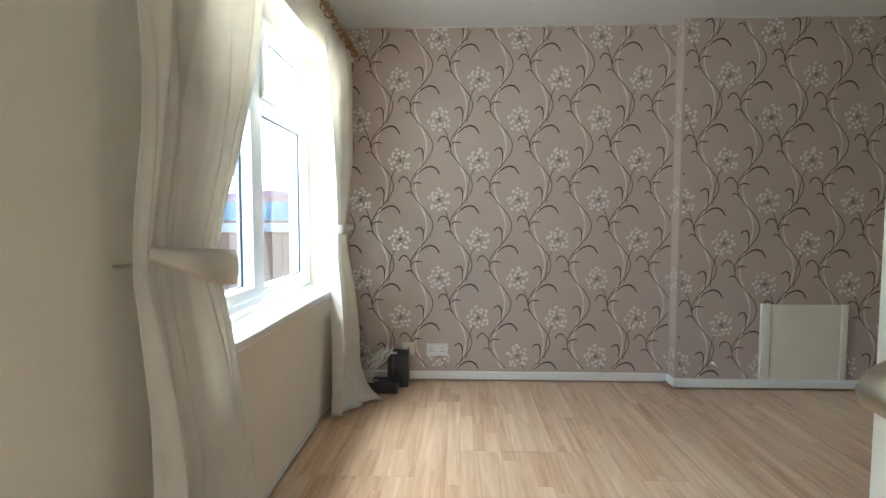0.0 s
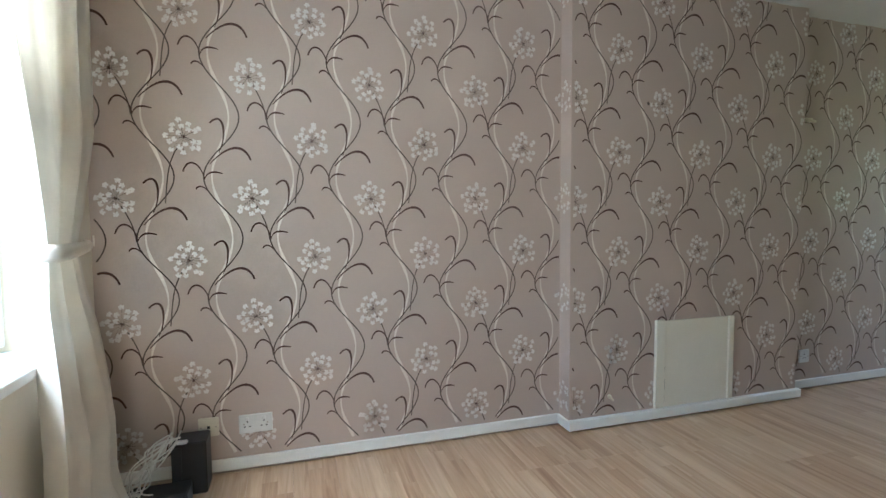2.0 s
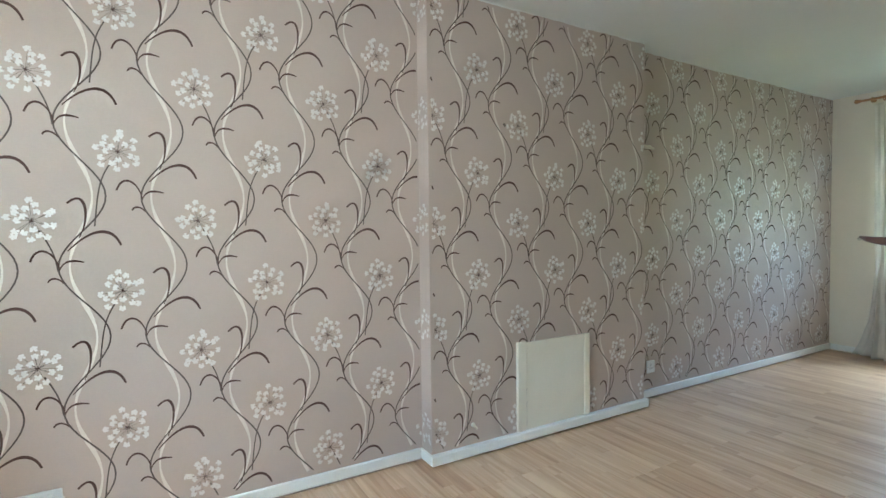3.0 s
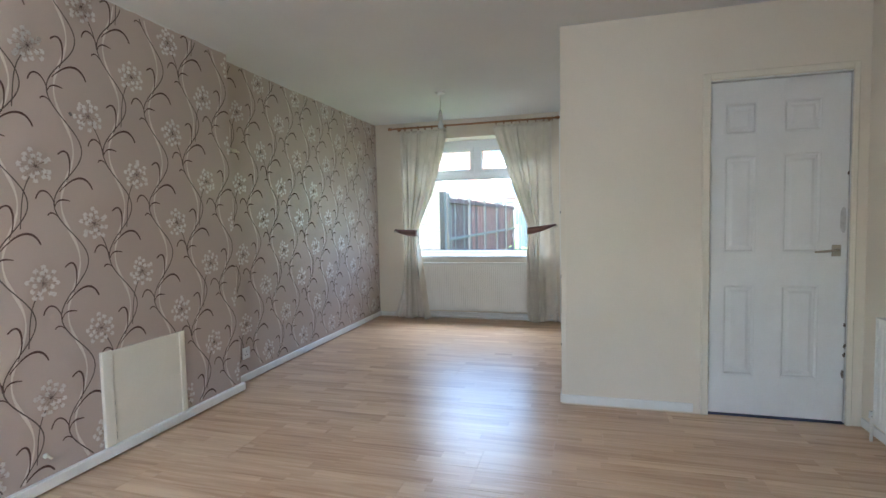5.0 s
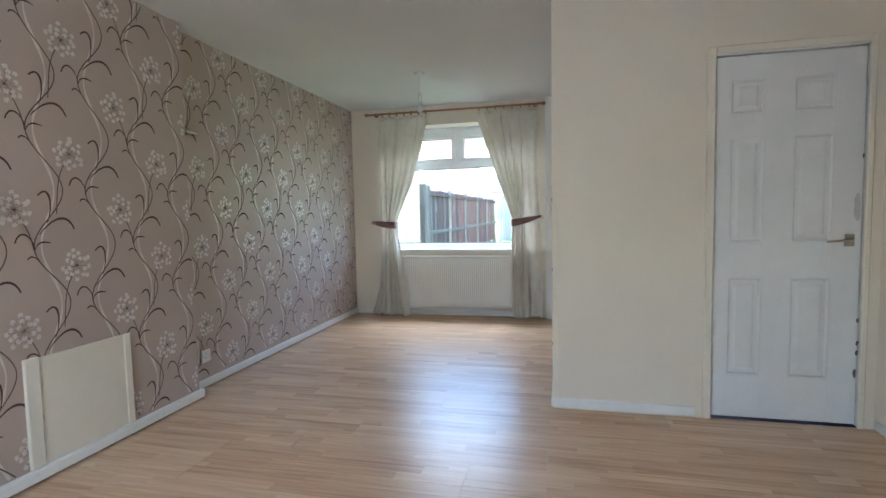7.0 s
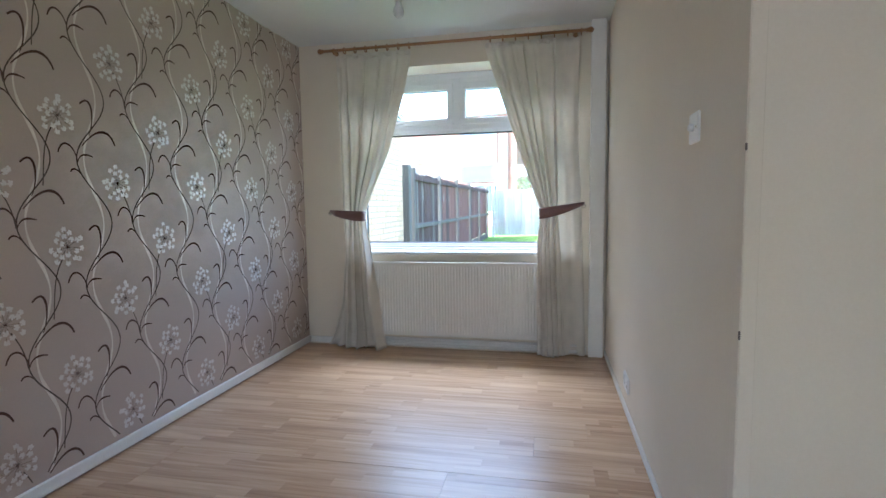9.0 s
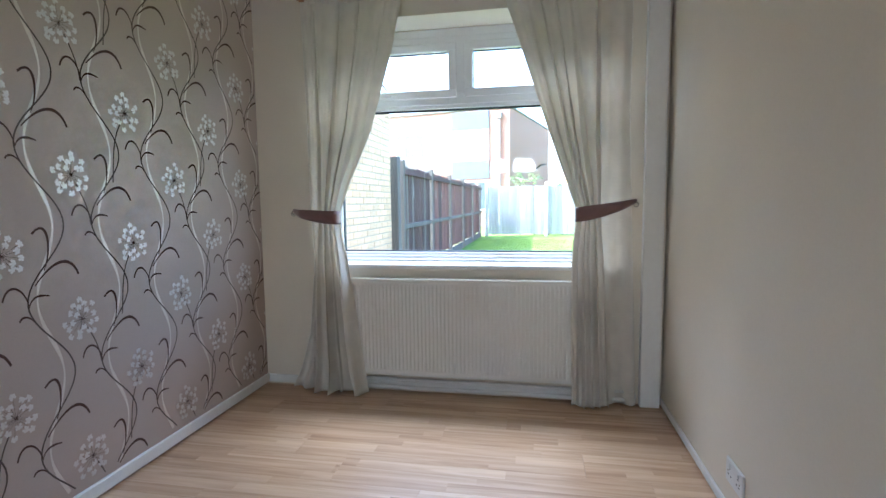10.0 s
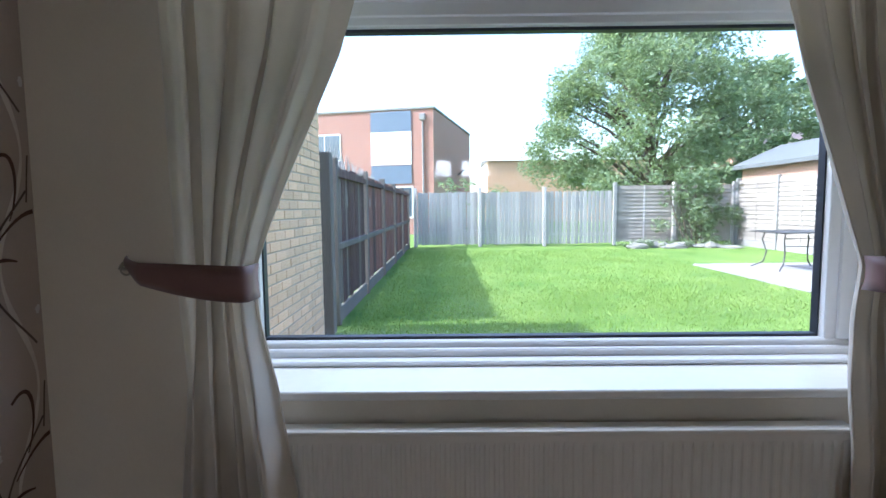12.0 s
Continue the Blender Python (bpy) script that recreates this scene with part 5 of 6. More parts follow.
# shed behind the lapped fence
sh = thing("garden_shed", (19.0, -8.3, GZ), "brick garden outbuilding with a low felt roof", "shed")
part("wall", boxes((17.2, 20.8, -9.6, -7.0, GZ, 2.35)), "pale_brick", sh)
bm = bmesh.new()
v = [bm.verts.new(p) for p in ((16.95, -6.75, 2.28), (21.0, -6.75, 2.28), (21.0, -8.3, 2.95), (16.95, -8.3, 2.95), (16.95, -9.9, 2.28), (21.0, -9.9, 2.28), (16.95, -6.75, 2.40), (21.0, -6.75, 2.40), (21.0, -8.3, 3.08), (16.95, -8.3, 3.08), (16.95, -9.9, 2.40), (21.0, -9.9, 2.40))]
for f in ((0, 1, 2, 3), (3, 2, 5, 4), (6, 7, 8, 9), (9, 8, 11, 10), (0, 1, 7, 6), (4, 5, 11, 10), (0, 3, 9, 6), (3, 4, 10, 9), (1, 2, 8, 7), (2, 5, 11, 8)):
    bm.faces.new([v[i] for i in f])
part("roof", bm, "felt", sh, "grey felt roof")
part("gable_board", boxes((17.19, 17.21, -9.5, -7.05, 2.3, 2.42)), "white_clad", sh)
part("window", boxes((17.185, 17.2, -8.6, -7.9, 1.95, 2.3)), "far_glass", sh)

# patio of slabs
pt = tagged(new("patio"), "pale grey paving slab patio set in the lawn", "patio", kind="structure")
pt.location = (13.2, -4.6, GZ)
slab = None
for i in range(7):
    for j in range(6):
        x, y = 11.2 + 0.61 * i, -3.05 - 0.61 * j
        if slab is None:
            b0 = boxes((-0.299, 0.299, -0.299, 0.299, 0.0, 0.035), bevel=0.006)
            slab = bpy.data.meshes.new("slab")
            b0.to_mesh(slab)
            slab.materials.append(M["slab"])
        ob = new("slab", slab)
        ob.parent = pt
        ob.location = (x - 13.2, y + 4.6, rnd.uniform(-0.006, 0.004))
        ob.rotation_euler = (radians(rnd.uniform(-0.4, 0.4)), radians(rnd.uniform(-0.4, 0.4)), radians(rnd.uniform(-0.5, 0.5)))

# metal garden table
tb = thing("garden_table", (14.2, -4.25, GZ + 0.035), "bronze metal garden table with curved legs on the patio", "table")
tz = GZ + 0.035
bm = bmesh.new()
box(bm, 13.75, 14.65, -4.85, -3.65, tz + 0.70, tz + 0.715, bevel=0.006)
part("tabletop", bm, "table_metal", tb)
part("rim", tube(bmesh.new(), [(13.75, -4.85, tz + 0.71), (14.65, -4.85, tz + 0.71), (14.65, -3.65, tz + 0.71), (13.75, -3.65, tz + 0.71), (13.75, -4.85, tz + 0.71)], 0.014, 8), "table_metal", tb)
for sx in (-1, 1):
    for sy in (-1, 1):
        cx, cy = 14.2, -4.25
        pts = [(cx + sx * 0.30, cy + sy * 0.42, tz + 0.70), (cx + sx * 0.33, cy + sy * 0.46, tz + 0.55), (cx + sx * 0.27, cy + sy * 0.40, tz + 0.32), (cx + sx * 0.30, cy + sy * 0.44, tz + 0.12), (cx + sx * 0.40, cy + sy * 0.56, tz + 0.03), (cx + sx * 0.44, cy + sy * 0.60, tz + 0.0)]
        part("leg", tube(bmesh.new(), pts, 0.014, 7), "table_metal", tb, smooth=True)
for z in (0.45, 0.6):
    part("stretcher", tube(bmesh.new(), [(13.92, -4.67, tz + z), (13.92, -3.83, tz + z)], 0.008, 6), "table_metal", tb)

# rockery along the back fence
for k in range(16):
    bm = bmesh.new()
    bmesh.ops.create_icosphere(bm, subdivisions=2, radius=1)
    s = (rnd.uniform(0.12, 0.34), rnd.uniform(0.15, 0.42), rnd.uniform(0.05, 0.13))
    for v in bm.verts:
        v.co *= 1 + 0.35 * noise.noise(v.co * 1.7 + Vector((k * 3.1, 0, 0)))
        v.co = Vector((v.co.x * s[0], v.co.y * s[1], v.co.z * s[2]))
    shift(bm, (20.0 + rnd.uniform(-0.7, 0.35), -3.1 - 0.19 * k + rnd.uniform(-0.1, 0.1), GZ + s[2] * 0.5))
    single("rockery_stone", bm, "stone", "pale flat rockery stone at the lawn's edge", "stone", "rockery stones")

# ---------- trees ----------
def leaf_cloud(bm_v, bm_f, c, r, n, size, rnd, squash=0.8):
    for _ in range(n):
        d = Vector((rnd.gauss(0, 1), rnd.gauss(0, 1), rnd.gauss(0, 1))).normalized()
        p = Vector(c) + Vector((d.x, d.y, d.z * squash)) * r * (rnd.random() ** 0.45)
        a = Vector((rnd.gauss(0, 1), rnd.gauss(0, 1), rnd.gauss(0, 0.6))).normalized()
        b = a.cross(Vector((rnd.gauss(0, 1), rnd.gauss(0, 1), rnd.gauss(0, 1)))).normalized()
        s = size * rnd.uniform(0.6, 1.4)
        i = len(bm_v)
        bm_v.extend((p - a * s, p + b * s * 0.42, p + a * s, p - b * s * 0.42))
        bm_f.append((i, i + 1, i + 2, i + 3))


def tree(name, base, height, spread, clumps, leaves, size, label, seed, material="leaf", trunk=0.22, low=0.25, cone=False):
    rnd = random.Random(seed)
    root = thing(name, base, label, "tree")
    b = Vector(base)
    bm = tube(bmesh.new(), [b, b + Vector((0.05, 0.1, height * 0.2)), b + Vector((-0.1, 0.05, height * 0.45)), b + Vector((0.1, -0.1, height * 0.8))], [trunk, trunk * 0.8, trunk * 0.55, trunk * 0.15], 9)
    part("trunk", bm, "bark", root, smooth=True)
    v, f = [], []
    limbs = bmesh.new()
    for k in range(clumps):
        t = low + (1 - low) * ((k + rnd.random()) / clumps)
        wide = (1 - t) * 1.15 + 0.05 if cone else math.sin(math.pi * min(1, 0.22 + 0.74 * t)) ** 0.8
        a, rr = rnd.uniform(0, 6.283), spread * wide * math.sqrt(rnd.uniform(0.15, 1))
        c = b + Vector((rr * math.cos(a), rr * math.sin(a), height * t))
        if k % 2 == 0:
            s = b + Vector((0, 0, height * max(0.15, t - 0.25)))
            tube(limbs, [s, s.lerp(c, 0.5) + Vector((0, 0, 0.25)), c], [trunk * 0.35, trunk * 0.2, trunk * 0.05], 5)
        leaf_cloud(v, f, c, spread * rnd.uniform(0.10, 0.23), leaves, size, rnd)
    part("limbs", limbs, "bark", root)
    me = bpy.data.meshes.new("crown")
    me.from_pydata([p - b for p in v], [], f)
    me.materials.append(M[material])
    ob = new("crown", me)
    ob.parent = root
    tagged(ob, "loose crown of small leaves")
    return root


tree("tree", (26.2, -6.3, GZ), 9.6, 5.2, 165, 430, 0.085, "large broadleaf tree behind the back fence", 5, trunk=0.26, low=0.17)
tree("tree", (27.5, -11.5, GZ), 7.6, 4.0, 60, 200, 0.14, "broadleaf tree behind the outbuilding", 9)
# ivy and shrub spilling over the fence
v, f = [], []
rnd = random.Random(33)
for k in range(34):
    leaf_cloud(v, f, (20.25 + rnd.uniform(-0.35, 0.2), -5.3 + rnd.gauss(0, 0.55), rnd.uniform(0.2, 2.35)), rnd.uniform(0.25, 0.45), 70, 0.075, rnd)
sb = thing("ivy_shrub", (20.2, -5.3, GZ), "green ivy shrub climbing over the back fence", "shrub")
me = bpy.data.meshes.new("foliage")
me.from_pydata([p - Vector((20.2, -5.3, GZ)) for p in v], [], f)
me.materials.append(M["leaf"])
new("foliage", me).parent = sb
bm = bmesh.new()
for k in range(7):
    tube(bm, [(20.2, -5.3 + 0.1 * (k - 3), GZ), (20.25, -5.3 + 0.22 * (k - 3), 0.9), (20.4, -5.3 + 0.3 * (k - 3), 2.0)], [0.03, 0.02, 0.008], 5)
part("stems", bm, "bark", sb)
v, f = [], []
for k in range(12):
    leaf_cloud(v, f, (20.9 + rnd.uniform(-0.1, 0.6), 2.6 - 0.32 * k * 0.6 + rnd.uniform(-0.1, 0.1), rnd.uniform(1.3, 2.0)), 0.3, 40, 0.07, rnd)
sb = thing("hedge", (21.1, 1.6, GZ), "loose green shrub showing over the back fence", "shrub")
me = bpy.data.meshes.new("foliage")
me.from_pydata([p - Vector((21.1, 1.6, GZ)) for p in v], [], f)
me.materials.append(M["leaf"])
new("foliage", me).parent = sb
bm = bmesh.new()
for k in range(4):
    tube(bm, [(21.1, 2.3 - 0.5 * k, GZ), (21.1, 2.4 - 0.5 * k, 1.7)], [0.03, 0.01], 5)
part("stems", bm, "bark", sb)

# low weeds among the rockery stones
v, f = [], []
for k in range(30):
    leaf_cloud(v, f, (19.95 + rnd.uniform(-0.55, 0.45), -2.95 - 0.115 * k + rnd.uniform(-0.2, 0.2), GZ + rnd.uniform(0.03, 0.16)), rnd.uniform(0.10, 0.22), 45, 0.04, rnd)
me = bpy.data.meshes.new("rockery_weeds")
me.from_pydata(v, [], f)
me.materials.append(M["leaf"])
tagged(new("rockery_weeds", me), "low green weeds among the rockery stones", "weeds", kind="stuff")

# ---------- houses ----------
def far_window(root, x, y0, y1, z0, z1, bars=1, side=-1):
    w = part("window", boxes((x + side * 0.03, x, y0, y1, z0, z1)), "white_clad", root, "white framed window")
    n = bars + 1
    for k in range(n):
        a, b = y0 + 0.06 + (y1 - y0 - 0.06) * k / n, y0 + (y1 - y0 - 0.06) * (k + 1) / n
        part("pane", boxes((x + side * 0.038, x + side * 0.031, a, b, z0 + 0.07, z1 - 0.07)), "far_glass", w)


# flat-roofed brick house beyond the back fence; local x runs away from the garden
hs = thing("flat_roofed_house", (0, 0, 0), "red brick flat-roofed house with blue cladding and white panels", "house")
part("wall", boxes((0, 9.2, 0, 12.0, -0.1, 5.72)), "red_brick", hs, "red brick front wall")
# side brick is lightened in colour to look lit
part("side_wall", boxes((0.0, 9.2, -0.012, -0.002, -0.1, 5.715)), "red_brick_side_lit", hs, "red brick side wall, coloured lighter as if lit")
part("parapet", boxes((-0.06, 9.26, -0.06, 12.06, 5.722, 5.82), bevel=0.01), "concrete", hs, "grey roof edging")
for k in range(11):
    part("cladding_board", boxes((-0.05 - 0.006 * (k % 2), -0.004, 1.05, 3.05, 4.74 + 0.085 * k, 4.815 + 0.085 * k)), "slate_clad", hs)
part("white_panel", boxes((-0.045, -0.004, 1.05, 3.05, 3.2, 4.735)), "white_clad", hs, "white rendered panel")
for k in range(10):
    part("cladding_board", boxes((-0.05 - 0.006 * (k % 2), -0.004, 1.05, 3.05, 2.32 + 0.085 * k, 2.395 + 0.085 * k)), "slate_clad", hs)
far_window(hs, -0.005, 4.6, 6.3, 3.45, 4.75, 1)
far_window(hs, -0.005, 7.0, 8.6, 3.45, 4.6, 2)
far_window(hs, -0.005, 1.0, 3.0, 0.7, 2.2, 2)
far_window(hs, -0.005, 4.6, 6.6, 0.3, 2.2, 2)
part("hopper", boxes((-0.16, -0.01, 0.35, 0.62, 5.2, 5.5), bevel=0.02), "concrete", hs, "grey rainwater hopper")
part("downpipe", tube(bmesh.new(), [(-0.07, 0.48, 5.2), (-0.07, 0.48, 0.0)], 0.045, 8), "concrete", hs, "grey downpipe")
part("lamp_bracket", tube(bmesh.new(), [(5.4, -0.02, 3.0), (5.4, -0.35, 3.25), (5.8, -0.55, 3.3)], 0.05, 6), "black", hs, "black wall lamp bracket")
hs.matrix_basis = pose(28.0, 3.05, 0, 0, 0, -13)

# farther houses over the fence
def plain_house(name, at, w, d, eaves, ridge, label, wall, turn, windows=3):
    """Gabled house; local front along x, gables at the ends of y."""
    root = thing(name, (0, 0, 0), label, "house")
    part("wall", boxes((0, d, 0, w, -0.1, eaves)), wall, root)
    bm = bmesh.new()
    g = [bm.verts.new(p) for p in ((-0.2, -0.2, eaves), (d + 0.2, -0.2, eaves), (d / 2, -0.2, ridge), (-0.2, w + 0.2, eaves), (d + 0.2, w + 0.2, eaves), (d / 2, w + 0.2, ridge))]
    for fc in ((0, 2, 5, 3), (1, 4, 5, 2), (0, 3, 4, 1)):
        bm.faces.new([g[i] for i in fc])
    part("roof", bm, "tile_roof", root, "tiled pitched roof")
    bm = bmesh.new()
    for y in (0.0, w):
        vs = [bm.verts.new(p) for p in ((0, y, eaves), (d, y, eaves), (d / 2, y, ridge - 0.25))]
        bm.faces.new(vs)
    part("gable", bm, wall, root)
    for k in range(windows):
        far_window(root, -0.005, 0.8 + k * w / 3, 2.1 + k * w / 3, 2.9, 4.0, 1)
        far_window(root, -0.005, 0.8 + k * w / 3, 2.1 + k * w / 3, 0.8, 2.0, 1)
    root.matrix_basis = pose(*at, 0, 0, turn)
    return root


plain_house("brick_house", (46, -14.2, 0), 13.3, 8, 4.9, 5.3, "orange brick house far behind the trees", "orange_brick", 0, 2)
plain_house("brick_house", (42, -32, 0), 14, 8, 4.8, 7.2, "brick house far behind the trees", "red_brick", 4)

# ---------- street side ----------
st = structure("pavement", boxes((-9.0, -1.165, -12, 26, GZ, GZ + 0.03)), "yard", "grey paved front yard", "pavement")
structure("road", boxes((-40.0, -9.3, -60, 90, GZ, GZ + 0.012)), "asphalt", "grey asphalt road", "road")
fr = thing("front_fence", (-4.5, 6.9, GZ), "brown wooden board fence with a grey top rail", "fence")
fb = None
rnd = random.Random(2)
for k in range(52):
    x = -9.0 + 0.15 * k
    if fb is None:
        q = boxes((-0.071, 0.071, -0.01, 0.01, 0.0, 0.98), bevel=0.003)
        fb = bpy.data.meshes.new("board")
        q.to_mesh(fb)
        fb.materials.append(M["front_wood"])
    ob = new("board", fb)
    ob.parent = fr
    ob.location = (x + 4.5, 0.09 * (x + 4.5) + rnd.uniform(-0.004, 0.004), 0.04 + rnd.uniform(-0.02, 0.02))
    ob.rotation_euler = (0, 0, radians(5 + rnd.uniform(-3, 3)))
bm = boxes((-4.6, 3.3, -0.035, 0.035, 1.0, 1.13), bevel=0.006)
bmesh.ops.rotate(bm, verts=bm.verts, cent=(0, 0, 0), matrix=Matrix.Rotation(math.atan(0.09), 3, "Z"))
shift(bm, (-4.5, 6.88, GZ))
part("top_rail", bm, "grey_wood", fr, "weathered grey top rail")
for x in (-8.9, -6.9, -4.9, -2.9, -1.4):
    part("post", boxes((x - 0.05, x + 0.05, 6.93 + 0.09 * (x + 4.5), 7.03 + 0.09 * (x + 4.5), GZ, 1.04), bevel=0.006), "grey_wood", fr)

# parked red car, seen over the fence
car = thing("parked_car", (0, 0, 0), "red estate car parked beyond the front fence", "car")
def car_shell(sections, name, material, parent, label=""):
    bm = bmesh.new()
    rings = []
    for x, half, z0, z1, r in sections:
        rings.append([bm.verts.new((x, y, z)) for y, z in ((-half, z0), (-half, z1 - r), (-half + r * 0.8, z1), (half - r * 0.8, z1), (half, z1 - r), (half, z0))])
    for a, b in zip(rings, rings[1:]):
        for k in range(6):
            bm.faces.new((a[k], a[(k + 1) % 6], b[(k + 1) % 6], b[k]))
    bm.faces.new(rings[0]), bm.faces.new(rings[-1])
    return part(name, bm, material, parent, label, smooth=False)
body = car_shell([(-2.2, 0.72, 0.35, 0.78, 0.12), (-2.05, 0.84, 0.25, 0.92, 0.10), (-1.2, 0.88, 0.2, 1.05, 0.08), (1.9, 0.88, 0.2, 1.10, 0.06), (2.15, 0.82, 0.3, 1.05, 0.1), (2.22, 0.78, 0.4, 0.95, 0.1)], "body", "car_red", car)
cabin = car_shell([(-1.25, 0.78, 1.04, 1.10, 0.03), (-0.62, 0.70, 1.04, 1.60, 0.10), (0.5, 0.70, 1.04, 1.70, 0.12), (1.6, 0.70, 1.04, 1.62, 0.12), (2.1, 0.74, 1.04, 1.14, 0.04)], "cabin", "car_red", car)
for a, b, c in ((-0.66, 0.18, 0.2), (0.25, 1.06, 0.0), (1.13, 1.72, 0.0)):
    for s in (-1, 1):
        bm = bmesh.new()
        pts = [(a - c, s * 0.797, 1.13), (b, s * 0.797, 1.13), (b, s * 0.732, 1.47), (a + 0.06, s * 0.732, 1.47)]
        vs = [bm.verts.new(p) for p in pts] + [bm.verts.new((p[0], p[1] - s * 0.03, p[2])) for p in pts]
        for fc in ((0, 1, 2, 3), (4, 5, 6, 7), (0, 1, 5, 4), (1, 2, 6, 5), (2, 3, 7, 6), (3, 0, 4, 7)):
            bm.faces.new([vs[i] for i in fc])
        part("side_window", bm, "car_glass", cabin, "tinted side window")
for s in (-1, 1):
    part("roof_rail", tube(bmesh.new(), [(-0.4, s * 0.6, 1.68), (0.5, s * 0.6, 1.735), (1.5, s * 0.6, 1.67)], 0.015, 6), "alloy", cabin)
    part("mirror", boxes((-0.85, -0.7, s * 0.9 - 0.06, s * 0.9 + 0.06, 1.08, 1.2), bevel=0.02), "car_red", car)
    for x in (-1.4, 1.35):
        w = part("wheel", tube(bmesh.new(), [(x, s * 0.70, 0.31), (x, s * 0.89, 0.31)], 0.31, 20), "rubber", car, "black tyre")
        part("rim", tube(bmesh.new(), [(x, s * 0.885, 0.31), (x, s * 0.9, 0.31)], [0.2, 0.17], 14), "alloy", w, "alloy rim")
    part("headlight", boxes((-2.17, -2.0, s * 0.66 - 0.14, s * 0.66 + 0.14, 0.66, 0.8), bevel=0.03), "white_clad", car)
car.matrix_basis = pose(-4.2, 9.9, GZ + 0.03, 0, 0, 4)

# house across the street with its gable to us
gh = thing("gabled_house", (0, 0, 0), "pinkish brick house with a gable end and tiled roof", "house")
part("wall", boxes((0, 7.4, 0, 4.5, -0.1, 5.0)), brick_mat("pink_brick", (0.50, 0.30, 0.21), (0.45, 0.26, 0.18), (0.48, 0.42, 0.36), face="y"), gh)
bm = bmesh.new()
vs = [bm.verts.new(p) for p in ((0, -0.002, 5.0), (7.4, -0.002, 5.0), (3.7, -0.002, 7.0), (0, 4.5, 5.0), (7.4, 4.5, 5.0), (3.7, 4.5, 7.0))]
for fc in ((0, 1, 2), (3, 4, 5)):
    bm.faces.new([vs[i] for i in fc])
part("gable", bm, bpy.data.materials["pink_brick"], gh)
bm = bmesh.new()
for sx in (0, 1):
    e, r = (-0.25 if sx == 0 else 7.65), 3.7
    lo, hi = [(e, y, 4.87) for y in (-0.25, 4.75)], [(r, y, 7.02) for y in (-0.25, 4.75)]
    vs = [bm.verts.new(p) for p in (*lo, *hi)] + [bm.verts.new((p[0], p[1], p[2] + 0.14)) for p in (*lo, *hi)]
    for fc in ((0, 1, 3, 2), (4, 5, 7, 6), (0, 2, 6, 4), (1, 3, 7, 5), (0, 1, 5, 4), (2, 3, 7, 6)):
        bm.faces.new([vs[i] for i in fc])
part("roof", bm, "tile_roof", gh, "dark tiled roof")
bm = bmesh.new()
for sx in (-1, 1):
    tube(bm, [(3.7 + sx * 3.95, -0.28, 4.95), (3.7, -0.28, 7.1)], 0.07, 4)
part("bargeboard", bm, "white_clad", gh, "white bargeboard")
w = part("window", boxes((3.9, 4.8, -0.03, -0.004, 3.5, 4.5)), "white_clad", gh, "white framed window")
for k in range(2):
    part("pane", boxes((3.96 + 0.41 * k, 4.33 + 0.41 * k, -0.038, -0.031, 3.57, 4.43)), "far_glass", w)
part("downpipe", tube(bmesh.new(), [(5.2, -0.06, 5.2), (5.2, -0.06, 2.6), (5.6, -0.06, 2.2), (5.6, -0.06, 0)], 0.05, 6), "black", gh, "dark waste pipe")
gh.matrix_basis = pose(-23.2, 22.5, 0, 0, 0, 8)
tree("tree", (-17.0, 29.8, GZ), 7.9, 3.3, 150, 230, 0.17, "tall dark green tree across the street", 15, "leaf_dark", 0.2, 0.12)
v, f = [], []
rnd = random.Random(44)
for k in range(14):
    leaf_cloud(v, f, (-10.8 + rnd.uniform(-1.0, 1.0), 14.2 + rnd.uniform(-0.4, 0.4), rnd.uniform(0.4, 1.35)), 0.42, 90, 0.08, rnd)
sb = thing("front_shrub", (-10.8, 14.2, GZ), "rounded yellow-green shrub behind the front fence", "shrub")
me = bpy.data.meshes.new("foliage")
me.from_pydata([p - Vector((-10.8, 14.2, GZ)) for p in v], [], f)
me.materials.append(M["leaf"])
new("foliage", me).parent = sb
part("stems", tube(bmesh.new(), [(-10.8, 14.2, GZ), (-10.75, 14.2, 0.9)], [0.05, 0.02], 6), "bark", sb)
plain_house("brick_house", (-30, -14, 0), 16, 8, 4.9, 7.2, "brick terrace across the street", "pale_brick", 180)

# ---------- longer grass tufts on the lawn ----------
rnd = random.Random(77)
gv, gf = [], []
for c in range(1500):
    cx, cy = 8.6 + 10.5 * rnd.random() ** 1.5, rnd.uniform(-3.0, 3.5)
    if c < 60:
        cx, cy = rnd.gauss(11.6, 0.6), rnd.gauss(-0.6, 0.8)
    tall = rnd.uniform(0.6, 1.3) if c > 60 else 1.6
    for k in range(56):
        x, y = cx + rnd.gauss(0, 0.3), cy + rnd.gauss(0, 0.22)
        if y > 3.55:
            continue
        h, a = rnd.uniform(0.015, 0.045) * tall, rnd.uniform(0, 6.28)
        w, dx, dy = rnd.uniform(0.004, 0.007), math.cos(a), math.sin(a)
        i = len(gv)
        gv.extend(((x - dx * w, y - dy * w, GZ - 0.003), (x + dx * w, y + dy * w, GZ - 0.003), (x + dy * h * 0.8, y - dx * h * 0.8, GZ + h)))
        gf.append((i, i + 1, i + 2))
me = bpy.data.meshes.new("grass_tufts")
me.from_pydata(gv, [], gf)
me.materials.append(M["blade"])
tagged(new("grass_tufts", me), "longer tufts of green grass on the lawn", "grass", kind="stuff")

# ---------- laminate floor: planks across the room ----------
floor = structure("floor", boxes((X_FRONT, X_PIER + 1.5, -2.2, Y_N, -0.08, -0.012), (X_PIER + 1.5, X_REAR, Y_SIDE - 0.12, Y_N, -0.08, -0.012)), "subfloor", "pale oak laminate floor", "floor")
PW, PL = 0.194, 1.285
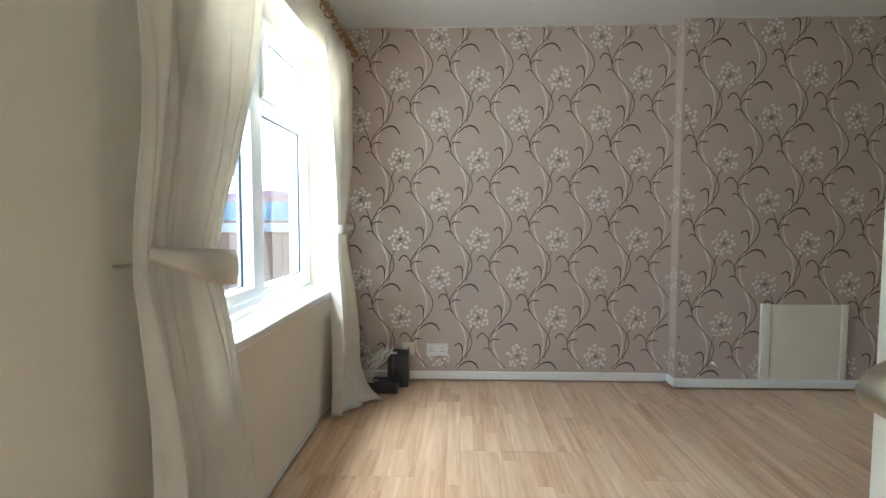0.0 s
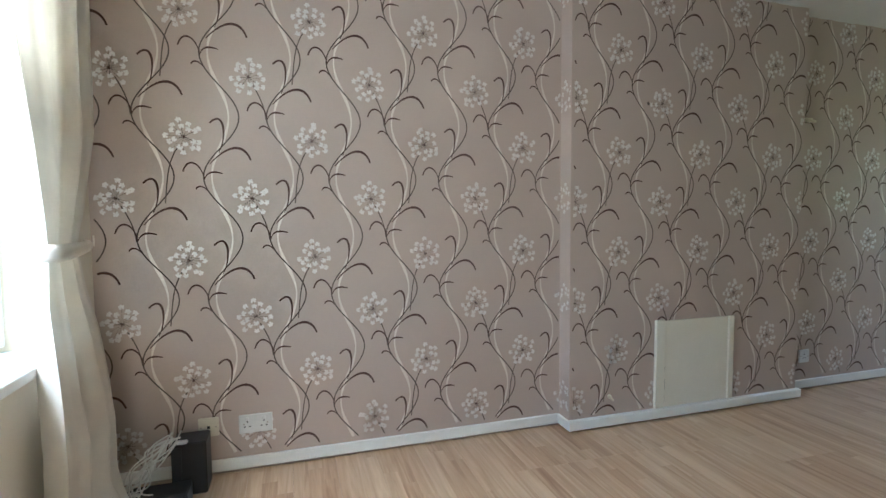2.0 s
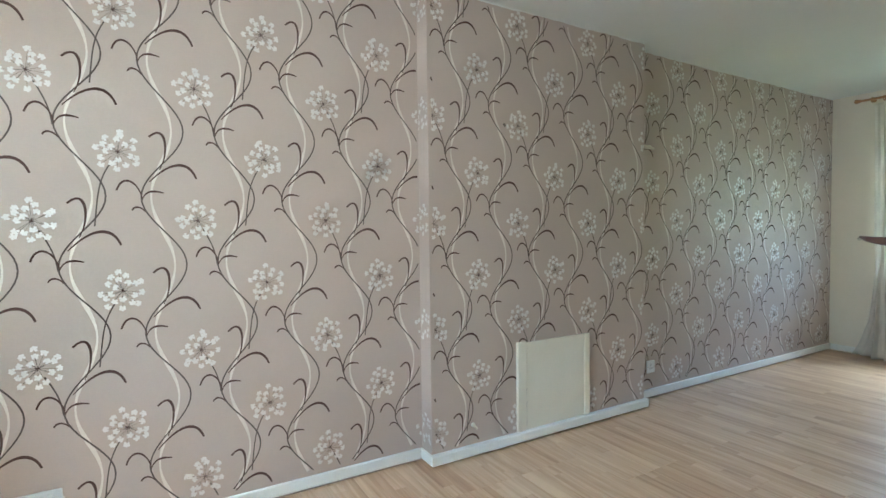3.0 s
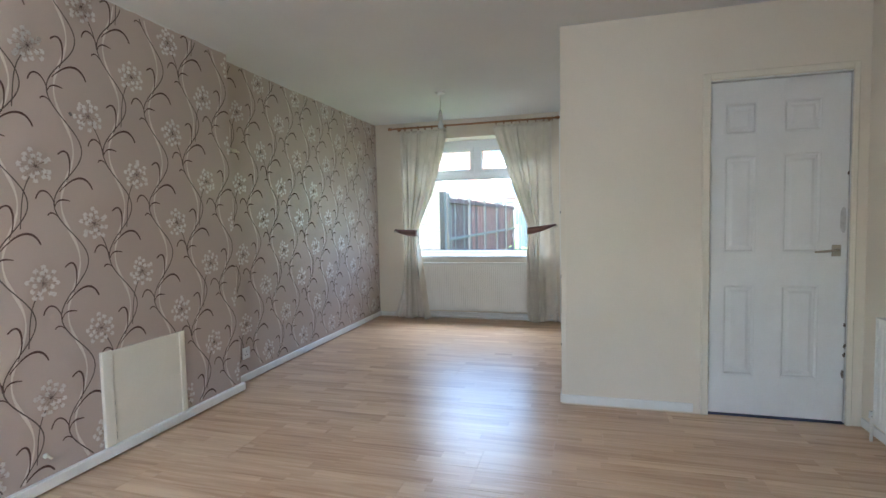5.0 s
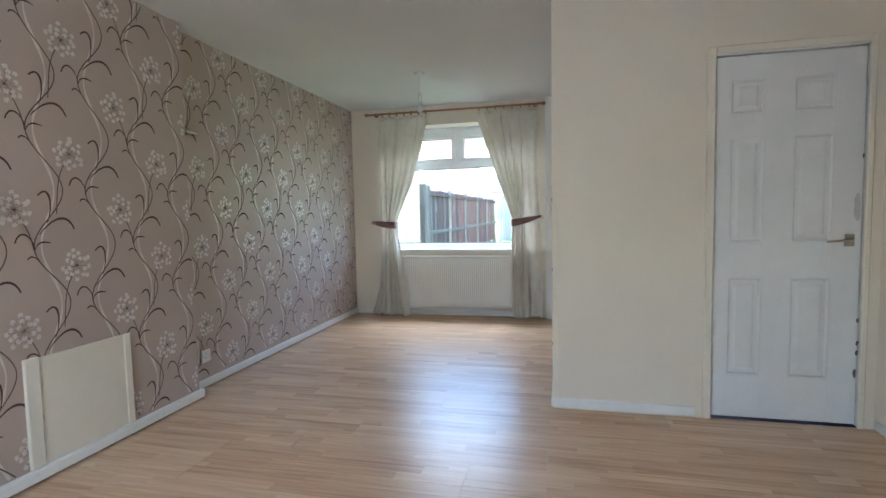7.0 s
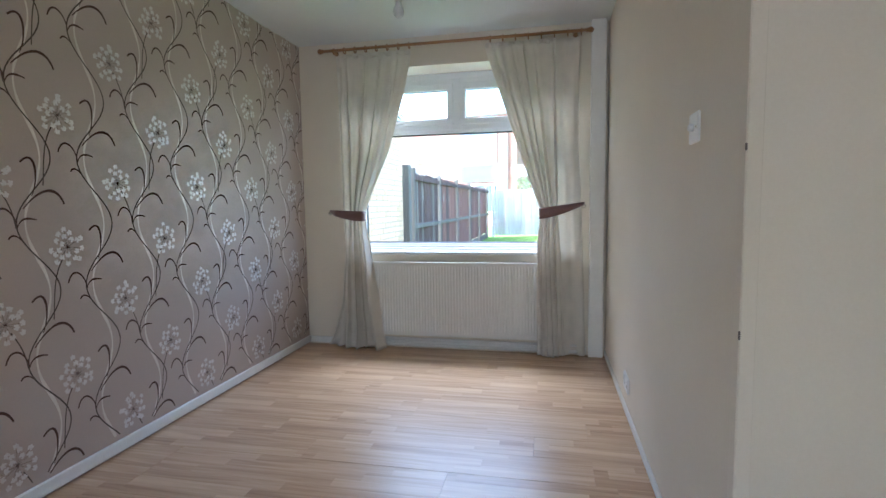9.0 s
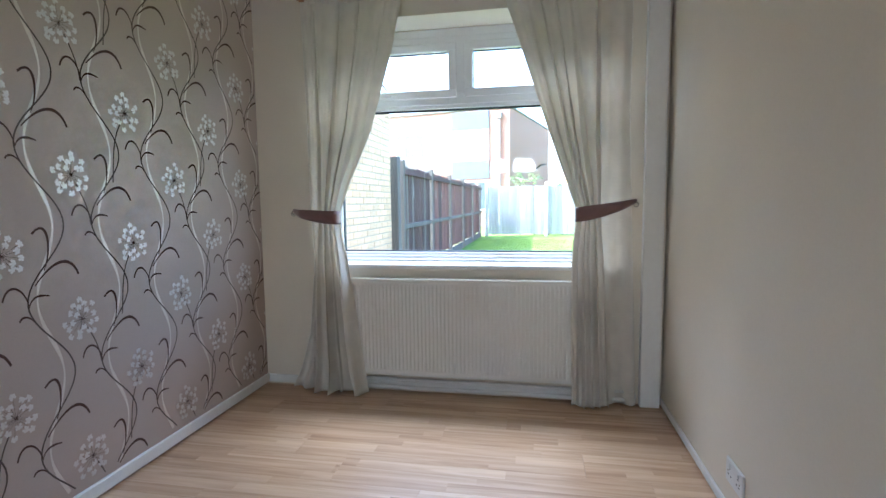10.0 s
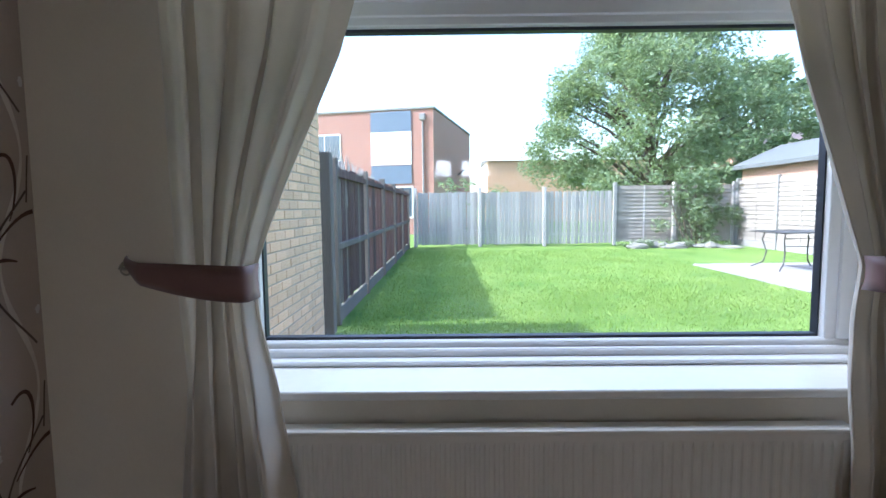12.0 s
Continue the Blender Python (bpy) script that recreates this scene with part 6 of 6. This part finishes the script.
rnd = random.Random(17)
plank_meshes = {}


def plank(x0, x1, y0, y1):
    key = (round(x1 - x0, 3), round(y1 - y0, 3))
    if key not in plank_meshes:
        w, d = key
        bm = boxes((0.0002, w - 0.0002, 0.0002, d - 0.0002, -0.011, 0.0), bevel=0.0007)
        me = bpy.data.meshes.new("plank")
        bm.to_mesh(me)
        me.materials.append(M["laminate"])
        plank_meshes[key] = me
    ob = new("plank", plank_meshes[key])
    ob.parent = floor
    ob.location = (x0, y0, rnd.uniform(-0.0006, 0.0))
    ob.rotation_euler = (rnd.uniform(-0.0004, 0.0004), rnd.uniform(-0.002, 0.002), 0)


x = X_FRONT
k = 0
while x < X_REAR - 0.01:
    x1 = min(x + PW, X_REAR)
    lo = Y_S - 0.12 if x < X_PIER + 0.12 else Y_SIDE - 0.01
    y = lo - rnd.choice((0.15, 0.45, 0.8, 1.05))
    while y < Y_N:
        y1 = min(y + PL, Y_N)
        if y1 > lo + 0.02:
            plank(x, x1, max(y, lo), y1)
        y += PL
    x = x1
structure("hall_floor", boxes((X_FRONT, X_PIER + 1.5, -2.2, Y_S - 0.121, -0.011, -0.001), (X_PIER + 0.121, X_PIER + 1.5, Y_S - 0.12, Y_SIDE - 0.13, -0.011, -0.001)), "laminate", "laminate in the hall beyond the doors", "floor")

# ---------- bricks of the extension wall ----------
BL, BH, GAP = 0.215, 0.065, 0.010
bme = {}
rest_v, rest_f, count = [], [], 0
rnd = random.Random(6)
row = 0
z = GZ + 0.005
while z < 2.33:
    x = 6.11 - (0.1125 if row % 2 else 0)
    while x < X_BE - 0.02:
        a, b = max(x, 6.105), min(x + BL, X_BE)
        if b - a > 0.04:
            if count < 300 and a > 7.55 and z > 0.02:
                key = round(b - a, 3)
                if key not in bme:
                    q = boxes((0, key, 0, 0.03, 0, BH), bevel=0.004)
                    me = bpy.data.meshes.new("brick")
                    q.to_mesh(me)
                    me.materials.append(M["cream_brick"])
                    bme[key] = me
                ob = new("brick", bme[key])
                ob.parent = ext
                ob.location = (a - 6.1, rnd.uniform(-0.003, 0.002), z - GZ)
                count += 1
            else:
                i = len(rest_v)
                yy = Y_B + rnd.uniform(-0.003, 0.002)
                rest_v.extend((px - 6.1, py - Y_B, pz - GZ) for px in (a, b) for py in (yy, yy + 0.03) for pz in (z, z + BH))
                rest_f.extend(tuple(i + q for q in fc) for fc in ((0, 1, 5, 4), (2, 3, 1, 0), (4, 5, 7, 6), (1, 3, 7, 5), (0, 4, 6, 2)))
        x += BL + GAP
    z += BH + GAP
    row += 1
me = bpy.data.meshes.new("bricks")
me.from_pydata(rest_v, [], rest_f)
me.materials.append(M["cream_brick"])
ob = new("bricks", me)
ob.parent = ext
tagged(ob, "cream bricks", kind="stuff")
